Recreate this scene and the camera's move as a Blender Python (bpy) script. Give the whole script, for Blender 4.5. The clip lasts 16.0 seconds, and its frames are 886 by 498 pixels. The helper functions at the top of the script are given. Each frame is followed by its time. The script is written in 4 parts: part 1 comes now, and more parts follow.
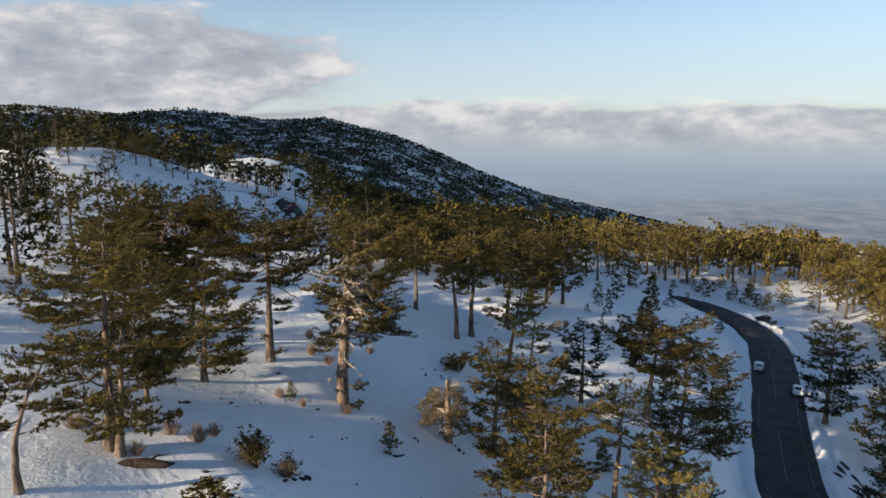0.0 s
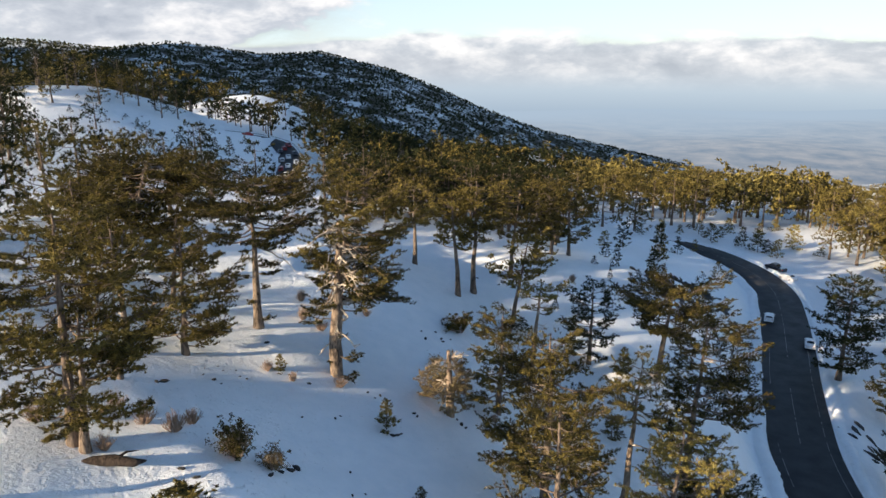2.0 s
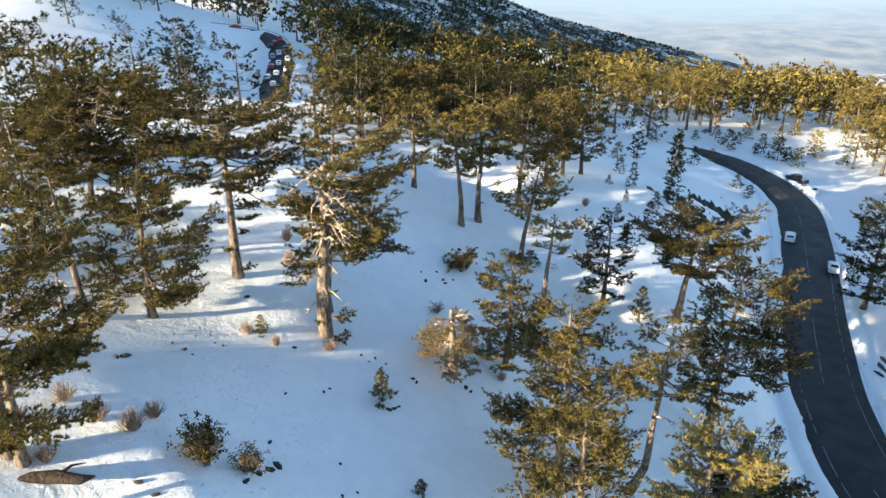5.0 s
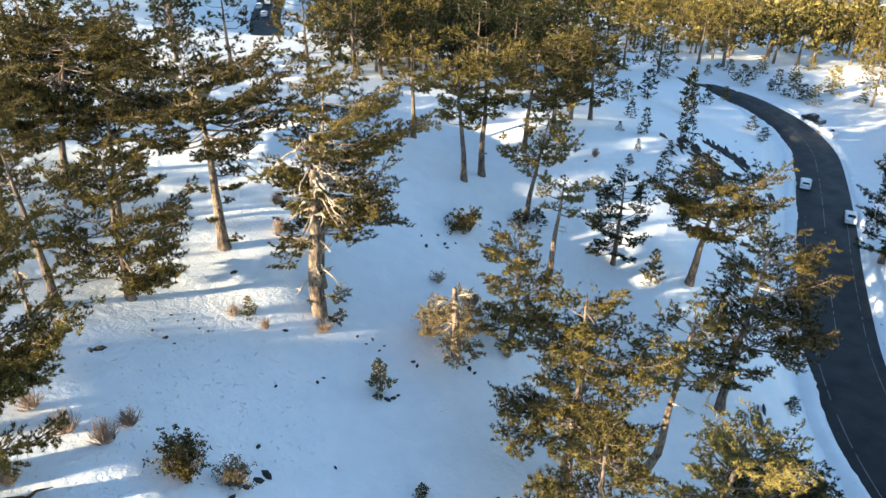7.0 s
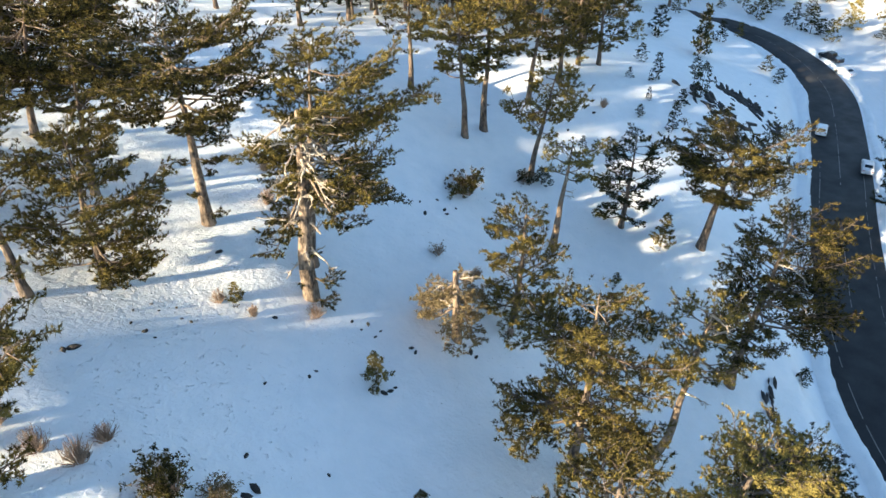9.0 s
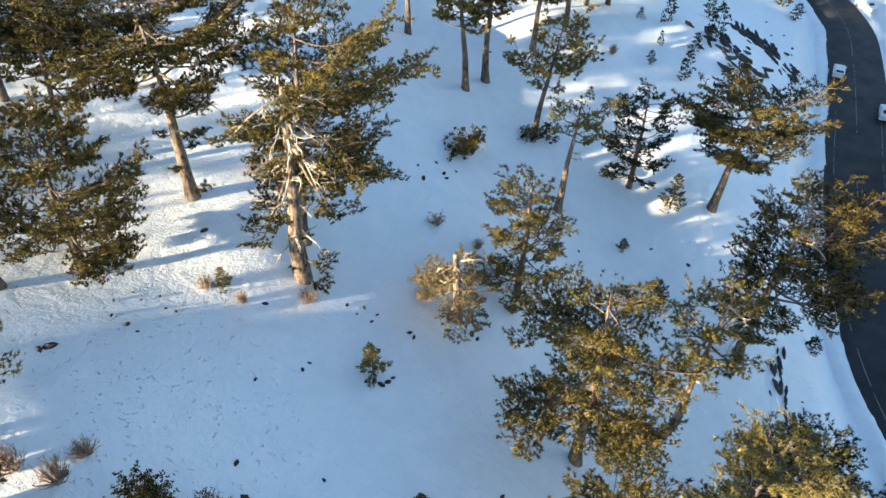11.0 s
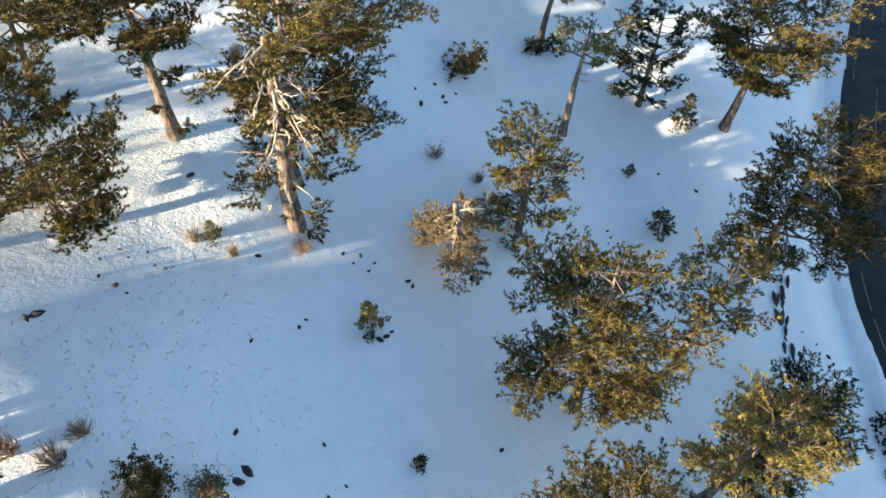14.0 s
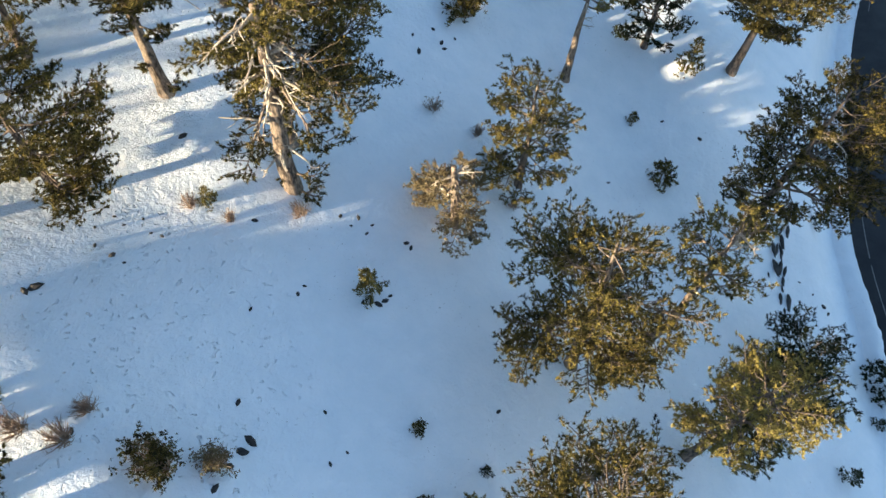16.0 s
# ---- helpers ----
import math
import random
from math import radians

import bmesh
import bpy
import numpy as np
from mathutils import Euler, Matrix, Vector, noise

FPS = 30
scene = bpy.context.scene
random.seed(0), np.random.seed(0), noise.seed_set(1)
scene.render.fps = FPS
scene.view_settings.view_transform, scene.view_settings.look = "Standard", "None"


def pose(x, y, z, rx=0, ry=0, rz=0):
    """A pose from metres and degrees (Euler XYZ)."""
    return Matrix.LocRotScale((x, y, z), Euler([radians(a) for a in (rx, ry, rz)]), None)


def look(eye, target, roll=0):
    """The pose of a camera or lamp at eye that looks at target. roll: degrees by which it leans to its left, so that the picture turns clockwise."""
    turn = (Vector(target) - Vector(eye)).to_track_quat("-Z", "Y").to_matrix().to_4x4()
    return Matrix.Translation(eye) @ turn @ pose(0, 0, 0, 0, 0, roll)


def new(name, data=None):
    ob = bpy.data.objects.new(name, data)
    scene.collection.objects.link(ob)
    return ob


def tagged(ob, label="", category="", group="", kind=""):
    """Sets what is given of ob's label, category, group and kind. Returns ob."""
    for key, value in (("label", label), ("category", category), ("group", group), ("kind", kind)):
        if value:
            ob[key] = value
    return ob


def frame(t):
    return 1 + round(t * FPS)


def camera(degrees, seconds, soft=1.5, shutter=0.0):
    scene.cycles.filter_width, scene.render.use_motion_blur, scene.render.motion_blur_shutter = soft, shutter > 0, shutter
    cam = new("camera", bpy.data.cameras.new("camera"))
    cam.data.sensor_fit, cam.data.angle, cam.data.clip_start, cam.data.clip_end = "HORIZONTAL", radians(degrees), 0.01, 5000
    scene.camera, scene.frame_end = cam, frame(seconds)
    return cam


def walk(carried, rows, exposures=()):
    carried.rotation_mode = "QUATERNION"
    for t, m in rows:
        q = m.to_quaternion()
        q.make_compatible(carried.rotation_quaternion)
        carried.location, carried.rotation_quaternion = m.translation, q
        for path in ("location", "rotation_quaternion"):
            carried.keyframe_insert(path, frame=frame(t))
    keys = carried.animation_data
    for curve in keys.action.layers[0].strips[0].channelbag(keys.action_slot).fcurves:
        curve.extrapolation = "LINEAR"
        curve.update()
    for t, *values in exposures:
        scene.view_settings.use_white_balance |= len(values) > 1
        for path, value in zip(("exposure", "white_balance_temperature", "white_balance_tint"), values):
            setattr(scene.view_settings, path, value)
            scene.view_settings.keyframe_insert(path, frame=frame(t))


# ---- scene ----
cam = camera(65.1, 16.0)
METRES, EYE, TILT, LEAN, TURN = 40.0, 30.0, -10.0, 0.0, 0.0
ROWS = [
    (0.0, 0.0, 0.0, 0.0, -0.0, 0.0, -0.0),
    (0.5, -0.0008, 0.0383, 0.0129, -0.0, -1.07, 0.01),
    (1.0, -0.0015, 0.0766, 0.026, -0.02, -2.31, 0.03),
    (1.5, -0.0022, 0.1146, 0.039, -0.02, -3.73, 0.04),
    (2.0, -0.0032, 0.1522, 0.0523, -0.04, -5.2, 0.04),
    (2.5, -0.0038, 0.1902, 0.0651, -0.03, -6.63, 0.04),
    (3.0, -0.0043, 0.2286, 0.0786, -0.02, -8.1, 0.05),
    (3.5, -0.0048, 0.2667, 0.0929, -0.02, -9.59, 0.07),
    (4.0, -0.0053, 0.3048, 0.107, 0.0, -11.1, 0.04),
    (6.5, -0.0103, 0.483, 0.1778, 0.03, -18.58, 0.01),
    (7.0, -0.0115, 0.5145, 0.1901, 0.01, -20.06, -0.01),
    (7.5, -0.0115, 0.5457, 0.2027, 0.01, -21.53, 0.01),
    (8.0, -0.0118, 0.5762, 0.2163, -0.01, -22.98, 0.02),
    (8.5, -0.012, 0.6056, 0.2286, -0.04, -24.44, 0.03),
    (9.0, -0.0118, 0.6347, 0.2406, -0.05, -25.93, 0.04),
    (11.5, -0.0135, 0.768, 0.2967, -0.18, -33.66, 0.03),
    (12.0, -0.0137, 0.7892, 0.3074, -0.2, -35.38, 0.04),
    (12.5, -0.0141, 0.808, 0.319, -0.24, -37.11, 0.05),
    (13.0, -0.0139, 0.8247, 0.3306, -0.27, -38.83, 0.07),
    (13.5, -0.0133, 0.8403, 0.3412, -0.28, -40.56, 0.09),
    (14.0, -0.0129, 0.8538, 0.3517, -0.31, -42.26, 0.11),
    (14.5, -0.0121, 0.8664, 0.3636, -0.32, -43.99, 0.12),
    (15.0, -0.0114, 0.8803, 0.3756, -0.33, -45.72, 0.12),
    (15.5, -0.0105, 0.895, 0.3865, -0.34, -47.4, 0.13),
    (16.0, -0.0097, 0.9114, 0.3978, -0.33, -49.11, 0.14),
]
EXPOSURES = [(0.0, 0.74, 6350, 9), (1.5, 1.05, 6350, 8), (2.5, 1.35, 6400, 7), (3.5, 1.64, 6450, 5), (7.0, 2.05, 6420, 2), (12.0, 2.00, 6400, 2), (16.0, 1.90, 6350, 2)]
walk(cam, [(t, pose(0, 0, EYE, TILT, LEAN, TURN) @ pose(METRES * x, METRES * y, METRES * z, 90 + pitch, roll, yaw)) for t, x, y, z, yaw, pitch, roll in ROWS], EXPOSURES)

# ---- sky and sun ----
SUN_FROM = (-1.0, -0.58)
SUN_ELEVATION = 16.2
sun_azimuth = math.atan2(SUN_FROM[0], SUN_FROM[1])
sun_data = bpy.data.lights.new("sun", "SUN")
sun_data.energy, sun_data.angle, sun_data.color = 5.0, radians(0.6), (1.0, 0.80, 0.57)
sun = new("sun", sun_data)
sun_flat = math.hypot(*SUN_FROM)
sun.matrix_world = look((SUN_FROM[0] * 300, SUN_FROM[1] * 300, 300 * sun_flat * math.tan(radians(SUN_ELEVATION))), (0, 0, 0))


class Nodes:
    """A small helper that adds and joins shader nodes."""

    def __init__(self, tree):
        self.tree = tree
        tree.nodes.clear()

    def link(self, a, b):
        self.tree.links.new(a, b)

    def value(self, socket, v):
        if isinstance(v, (int, float)):
            socket.default_value = v
        elif isinstance(v, (tuple, list)):
            socket.default_value = v
        else:
            self.link(v, socket)

    def math(self, op, a, b=0.0, c=0.0, clamp=False):
        node = self.tree.nodes.new("ShaderNodeMath")
        node.operation, node.use_clamp = op, clamp
        for i, v in enumerate((a, b, c)):
            self.value(node.inputs[i], v)
        return node.outputs[0]

    def noise(self, vector, scale, detail=4.0, rough=0.55, distortion=0.0):
        node = self.tree.nodes.new("ShaderNodeTexNoise")
        self.value(node.inputs["Vector"], vector)
        node.inputs["Scale"].default_value, node.inputs["Detail"].default_value = scale, detail
        node.inputs["Roughness"].default_value, node.inputs["Distortion"].default_value = rough, distortion
        return node.outputs[0]

    def ramp(self, fac, stops):
        node = self.tree.nodes.new("ShaderNodeValToRGB")
        self.value(node.inputs[0], fac)
        points = node.color_ramp.elements
        while len(points) < len(stops):
            points.new(0.5)
        for point, (at, colour) in zip(points, stops):
            point.position, point.color = at, (*colour, 1)
        return node.outputs[0]

    def step(self, v, low, high):
        node = self.tree.nodes.new("ShaderNodeMapRange")
        node.interpolation_type = "SMOOTHSTEP"
        self.value(node.inputs[0], v)
        node.inputs[1].default_value, node.inputs[2].default_value = low, high
        return node.outputs[0]

    def mix(self, fac, a, b, blend="MIX"):
        node = self.tree.nodes.new("ShaderNodeMix")
        node.data_type, node.blend_type = "RGBA", blend
        self.value(node.inputs[0], fac)
        for i, v in ((6, a), (7, b)):
            self.value(node.inputs[i], (*v, 1) if isinstance(v, tuple) and len(v) == 3 else v)
        return node.outputs[2]

    def scaled(self, vector, scale):
        node = self.tree.nodes.new("ShaderNodeMapping")
        self.link(vector, node.inputs[0])
        node.inputs["Scale"].default_value = scale
        return node.outputs[0]

    def bump(self, height, strength, distance):
        node = self.tree.nodes.new("ShaderNodeBump")
        node.inputs["Strength"].default_value, node.inputs["Distance"].default_value = strength, distance
        self.link(height, node.inputs["Height"])
        return node.outputs[0]

    def surface(self, colour, rough, normal=None, metal=0.0, specular=0.3):
        node = self.tree.nodes.new("ShaderNodeBsdfPrincipled")
        self.value(node.inputs["Base Color"], (*colour, 1) if isinstance(colour, tuple) else colour)
        self.value(node.inputs["Roughness"], rough)
        node.inputs["Metallic"].default_value = metal
        node.inputs["Specular IOR Level"].default_value = specular
        if normal is not None:
            self.link(normal, node.inputs["Normal"])
        return node

    def finish(self, shader):
        out = self.tree.nodes.new("ShaderNodeOutputMaterial")
        self.link(shader, out.inputs[0])


def build_world():
    world = bpy.data.worlds.new("winter_sky")
    scene.world = world
    world.use_nodes = True
    n = Nodes(world.node_tree)
    sky = n.tree.nodes.new("ShaderNodeTexSky")
    sky.sky_type, sky.sun_disc = "NISHITA", False
    sky.sun_elevation, sky.sun_rotation = radians(SUN_ELEVATION), sun_azimuth % (2 * math.pi)
    sky.altitude, sky.air_density, sky.dust_density, sky.ozone_density = 1700, 1.0, 0.7, 1.2
    clear = n.tree.nodes.new("ShaderNodeBackground")
    n.link(sky.outputs[0], clear.inputs[0])
    clear.inputs[1].default_value = 0.090
    way = n.tree.nodes.new("ShaderNodeTexCoord").outputs["Generated"]
    split = n.tree.nodes.new("ShaderNodeSeparateXYZ")
    n.link(way, split.inputs[0])
    x, y, z = split.outputs
    flat = n.math("SQRT", n.math("ADD", n.math("MULTIPLY", x, x), n.math("MULTIPLY", y, y)))
    rise = n.math("DIVIDE", z, n.math("MAXIMUM", flat, 0.02))
    wide = n.noise(n.scaled(way, (5.0, 5.0, 18.0)), 1.0, 7.0, 0.55, 0.3)
    fine = n.noise(n.scaled(way, (16.0, 16.0, 34.0)), 1.0, 6.0, 0.6, 0.2)
    # the sea of cloud along the horizon
    edge = n.math("ADD", rise, n.math("MULTIPLY", n.math("SUBTRACT", 0.5, wide), 0.07))
    bank = n.math("MULTIPLY", n.step(edge, 0.040, 0.022), 0.97)
    # the heap of cloud over the mountain
    turn = n.math("ARCTAN2", x, y)
    across = n.math("POWER", n.math("ABSOLUTE", n.math("DIVIDE", n.math("ADD", turn, 0.40), 0.29)), 2.0)
    up = n.math("POWER", n.math("ABSOLUTE", n.math("DIVIDE", n.math("SUBTRACT", rise, 0.075), 0.085)), 2.0)
    body = n.math("SUBTRACT", 1.0, n.math("ADD", across, up))
    rough = n.math("ADD", n.math("MULTIPLY", n.math("SUBTRACT", wide, 0.5), 2.6), n.math("MULTIPLY", n.math("SUBTRACT", fine, 0.5), 2.2))
    heap = n.math("MULTIPLY", n.step(n.math("ADD", n.math("MULTIPLY", body, 1.5), rough), -0.4, 0.6), n.step(across, 2.6, 1.2))
    veil = n.math("MULTIPLY", n.step(rise, 0.24, 0.03), 0.72)
    mask = n.math("MAXIMUM", n.math("MAXIMUM", bank, heap), veil)
    haze = n.ramp(n.step(rise, -0.16, 0.05), [(0.0, (0.12, 0.17, 0.24)), (0.30, (0.24, 0.31, 0.40)), (0.60, (0.36, 0.42, 0.49)), (0.80, (0.43, 0.46, 0.51)), (1.0, (0.53, 0.60, 0.68))])
    puff = n.ramp(n.math("ADD", n.math("MULTIPLY", wide, 0.5), n.math("MULTIPLY", fine, 0.5)), [(0.36, (0.30, 0.32, 0.37)), (0.48, (0.44, 0.45, 0.49)), (0.60, (0.75, 0.71, 0.70))])
    thick = n.math("MAXIMUM", n.math("MULTIPLY", bank, n.step(rise, -0.045, 0.005)), heap)
    colour = n.mix(n.math("MULTIPLY", thick, 0.92), haze, puff)
    cloud = n.tree.nodes.new("ShaderNodeBackground")
    n.link(colour, cloud.inputs[0])
    cloud.inputs[1].default_value = 0.64
    both = n.tree.nodes.new("ShaderNodeMixShader")
    n.link(mask, both.inputs[0]), n.link(clear.outputs[0], both.inputs[1]), n.link(cloud.outputs[0], both.inputs[2])
    out = n.tree.nodes.new("ShaderNodeOutputWorld")
    n.link(both.outputs[0], out.inputs[0])


build_world()


# ---- materials ----
def material(name):
    m = bpy.data.materials.new(name)
    m.use_nodes = True
    return m, Nodes(m.node_tree)


def place_of(n):
    return n.tree.nodes.new("ShaderNodeNewGeometry").outputs["Position"]


def island_of(n):
    return n.tree.nodes.new("ShaderNodeNewGeometry").outputs["Random Per Island"]


def object_random(n):
    return n.tree.nodes.new("ShaderNodeObjectInfo").outputs["Random"]


def own_place(n):
    return n.tree.nodes.new("ShaderNodeTexCoord").outputs["Object"]


def snow_material():
    """Old snow, trodden in places, with bare earth and litter showing through on the slopes and brown woodland soil below the snow line."""
    m, n = material("old_snow")
    p = place_of(n)
    split = n.tree.nodes.new("ShaderNodeSeparateXYZ")
    n.link(p, split.inputs[0])
    wide = n.noise(p, 0.05, 4.0)
    mid = n.noise(p, 0.6, 5.0, 0.6)
    fine = n.noise(p, 5.0, 6.0, 0.65)
    tint = n.ramp(mid, [(0.3, (0.84, 0.87, 0.89)), (0.7, (0.92, 0.93, 0.94))])
    litter = n.math("MULTIPLY", n.step(n.noise(p, 6.0, 3.0, 0.6), 0.665, 0.72), n.step(n.noise(p, 0.16, 3.0), 0.50, 0.64))
    colour = n.mix(n.math("MULTIPLY", litter, 0.75), tint, (0.10, 0.075, 0.05))
    soil = n.ramp(n.noise(p, 0.35, 5.0, 0.65), [(0.35, (0.030, 0.028, 0.018)), (0.65, (0.085, 0.070, 0.045))])
    depth = n.math("ADD", n.math("DIVIDE", split.outputs[1], 700.0), n.math("MULTIPLY", n.math("SUBTRACT", wide, 0.5), 2.2))
    bare = n.math("MULTIPLY", n.step(depth, 0.85, 1.2), n.step(n.noise(p, 0.02, 5.0, 0.7), 0.36, 0.56))
    colour = n.mix(bare, colour, soil)
    relief = n.math("ADD", n.math("ADD", n.math("MULTIPLY", mid, 0.6), n.math("MULTIPLY", fine, 0.14)), n.math("MULTIPLY", n.noise(p, 2.3, 4.0, 0.6), 0.36))
    prints = n.tree.nodes.new("ShaderNodeTexVoronoi")
    prints.inputs["Scale"].default_value = 2.4
    warp = n.tree.nodes.new("ShaderNodeTexNoise")
    warp.inputs["Scale"].default_value, warp.inputs["Detail"].default_value = 1.3, 3.0
    n.link(p, warp.inputs["Vector"])
    shift = n.tree.nodes.new("ShaderNodeVectorMath")
    shift.operation = "MULTIPLY_ADD"
    n.link(warp.outputs["Color"], shift.inputs[0])
    shift.inputs[1].default_value = (1.6, 1.6, 0.4)
    n.link(p, shift.inputs[2])
    n.link(shift.outputs[0], prints.inputs["Vector"])
    trodden = n.step(n.math("ADD", n.noise(p, 0.07, 3.0), n.step(split.outputs[0], 2.0, -26.0)), 0.78, 1.10)
    chance = n.tree.nodes.new("ShaderNodeSeparateColor")
    n.link(prints.outputs["Color"], chance.inputs[0])
    pressed = n.math("MULTIPLY", n.step(prints.outputs["Distance"], 0.26, 0.14), n.step(chance.outputs[0], 0.52, 0.48))
    dents = n.math("MULTIPLY", pressed, n.math("MULTIPLY", trodden, -0.75))
    churned = n.math("MULTIPLY", n.noise(p, 3.2, 6.0, 0.7), n.step(n.math("ADD", split.outputs[0], n.math("MULTIPLY", wide, 24.0)), 4.0, -10.0))
    lumps = n.math("MULTIPLY", churned, n.step(n.noise(p, 0.22, 3.0, 0.6, 0.5), 0.42, 0.60))
    relief = n.math("ADD", n.math("ADD", relief, dents), n.math("MULTIPLY", lumps, 0.8))
    s = n.surface(colour, 0.75, n.bump(relief, 0.85, 0.32), specular=0.25)
    n.finish(s.outputs[0])
    return m


def needle_material(name, dark, light, dry=(0.20, 0.13, 0.045), dry_part=0.1):
    """Pine needles: olive green, varied by tuft, by patch and from tree to tree. The dark end also paints in crown
    shade.
    """
    m, n = material(name)
    p = place_of(n)
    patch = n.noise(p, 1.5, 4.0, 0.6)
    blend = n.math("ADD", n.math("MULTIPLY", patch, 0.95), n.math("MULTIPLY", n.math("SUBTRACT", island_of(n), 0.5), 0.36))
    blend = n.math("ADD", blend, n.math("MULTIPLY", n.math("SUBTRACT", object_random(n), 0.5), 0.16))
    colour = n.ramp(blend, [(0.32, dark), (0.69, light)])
    colour = n.mix(n.math("MULTIPLY", n.step(n.noise(p, 0.45, 3.0), 0.66, 0.78), dry_part * 4), colour, dry)
    s = n.surface(colour, 0.7, specular=0.06)
    t = n.tree.nodes.new("ShaderNodeBsdfTranslucent")
    n.link(n.mix(1.0, colour, (1.3, 1.2, 0.6), "MULTIPLY"), t.inputs[0])
    both = n.tree.nodes.new("ShaderNodeMixShader")
    both.inputs[0].default_value = 0.04
    n.link(s.outputs[0], both.inputs[1]), n.link(t.outputs[0], both.inputs[2])
    n.finish(both.outputs[0])
    return m


def bark_material(name, dark, light, scale=5.0):
    m, n = material(name)
    p = own_place(n)
    plates = n.noise(n.scaled(p, (1.0, 1.0, 0.3)), scale, 6.0, 0.65)
    wide = n.noise(p, 0.6, 3.0)
    colour = n.ramp(n.math("ADD", n.math("MULTIPLY", plates, 0.7), n.math("MULTIPLY", wide, 0.3)), [(0.40, dark), (0.56, light)])
    s = n.surface(colour, 0.9, n.bump(plates, 1.0, 0.12), specular=0.15)
    n.finish(s.outputs[0])
    return m


def plain_material(name, a, b, scale, rough, bump=0.0, metal=0.0, specular=0.4):
    m, n = material(name)
    p = place_of(n)
    grain = n.noise(p, scale, 6.0, 0.6)
    wide = n.noise(p, scale * 0.12, 3.0)
    colour = n.ramp(n.math("ADD", n.math("MULTIPLY", grain, 0.55), n.math("MULTIPLY", wide, 0.45)), [(0.33, a), (0.66, b)])
    s = n.surface(colour, rough, n.bump(grain, 0.6, bump) if bump else None, metal, specular)
    n.finish(s.outputs[0])
    return m


def asphalt_material():
    m, n = material("worn_asphalt")
    p = place_of(n)
    grain = n.noise(p, 30.0, 4.0, 0.7)
    wide = n.noise(p, 0.22, 5.0, 0.6)
    wet = n.noise(p, 0.5, 4.0)
    colour = n.ramp(n.math("ADD", n.math("MULTIPLY", grain, 0.3), n.math("MULTIPLY", wide, 0.7)), [(0.35, (0.020, 0.021, 0.024)), (0.65, (0.046, 0.046, 0.048))])
    crack = n.step(n.math("ABSOLUTE", n.math("SUBTRACT", n.noise(p, 0.35, 6.0, 0.7), 0.5)), 0.006, 0.0)
    colour = n.mix(n.math("MULTIPLY", crack, 0.7), colour, (0.015, 0.015, 0.016))
    s = n.surface(colour, n.step(wet, 0.2, 0.9), n.bump(grain, 0.4, 0.01), specular=0.3)
    rough = n.math("ADD", 0.45, n.math("MULTIPLY", wet, 0.5))
    n.link(rough, s.inputs["Roughness"])
    n.finish(s.outputs[0])
    return m


def paint_material(name, colour, rough=0.3):
    m, n = material(name)
    dirt = n.noise(place_of(n), 2.5, 5.0, 0.6)
    low = tuple(c * 0.7 for c in colour)
    s = n.surface(n.ramp(dirt, [(0.3, low), (0.6, colour)]), rough, specular=0.5)
    s.inputs["Coat Weight"].default_value = 0.4
    n.finish(s.outputs[0])
    return m


def haze_material():
    """The far lowland with its haze painted in: a plain glowing backdrop."""
    m, n = material("hazy_lowland")
    p = place_of(n)
    split = n.tree.nodes.new("ShaderNodeSeparateXYZ")
    n.link(p, split.inputs[0])
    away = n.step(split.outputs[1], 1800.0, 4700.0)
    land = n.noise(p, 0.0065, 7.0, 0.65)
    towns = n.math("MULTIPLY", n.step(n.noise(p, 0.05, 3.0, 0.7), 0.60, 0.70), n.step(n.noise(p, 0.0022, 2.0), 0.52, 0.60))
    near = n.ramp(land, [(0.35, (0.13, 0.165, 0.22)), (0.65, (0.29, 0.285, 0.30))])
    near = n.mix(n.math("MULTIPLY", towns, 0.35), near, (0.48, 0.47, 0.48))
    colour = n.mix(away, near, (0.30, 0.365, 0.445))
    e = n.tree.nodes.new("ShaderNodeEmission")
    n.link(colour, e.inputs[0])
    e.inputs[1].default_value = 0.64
    n.finish(e.outputs[0])
    return m


SNOW = snow_material()
ASPHALT = asphalt_material()
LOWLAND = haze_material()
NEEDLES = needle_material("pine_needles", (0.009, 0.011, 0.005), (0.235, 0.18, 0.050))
# the same needles with warm sunlight put into their colour
NEEDLES_SUNLIT = needle_material("sunlit_pine_needles", (0.04, 0.034, 0.012), (0.35, 0.28, 0.085), dry_part=0.2)
# for dark pines, and for woods whose shade is put into the colour
NEEDLES_DARK_SHADED = needle_material("dark_and_shaded_pine_needles", (0.009, 0.013, 0.006), (0.052, 0.052, 0.019), dry_part=0.03)
NEEDLES_DRY = needle_material("dry_pine_needles", (0.10, 0.078, 0.042), (0.24, 0.185, 0.095), dry_part=0.2)
BARK = bark_material("grey_brown_bark", (0.040, 0.032, 0.027), (0.22, 0.165, 0.125))
BARK_PALE = bark_material("pale_plated_bark", (0.045, 0.034, 0.027), (0.30, 0.225, 0.165), 7.0)
DEADWOOD = bark_material("bleached_dead_wood", (0.28, 0.22, 0.17), (0.62, 0.53, 0.42), 9.0)
ROTTEN = bark_material("dark_rotten_wood", (0.016, 0.012, 0.010), (0.075, 0.055, 0.042), 7.0)
TWIGS = bark_material("bare_brown_twigs", (0.20, 0.14, 0.10), (0.46, 0.34, 0.26), 9.0)
ROCK = plain_material("dark_rock", (0.022, 0.022, 0.023), (0.095, 0.09, 0.085), 2.2, 0.85, 0.15)
STONE = plain_material("black_stone", (0.018, 0.017, 0.017), (0.055, 0.05, 0.046), 6.0, 0.85, 0.03)
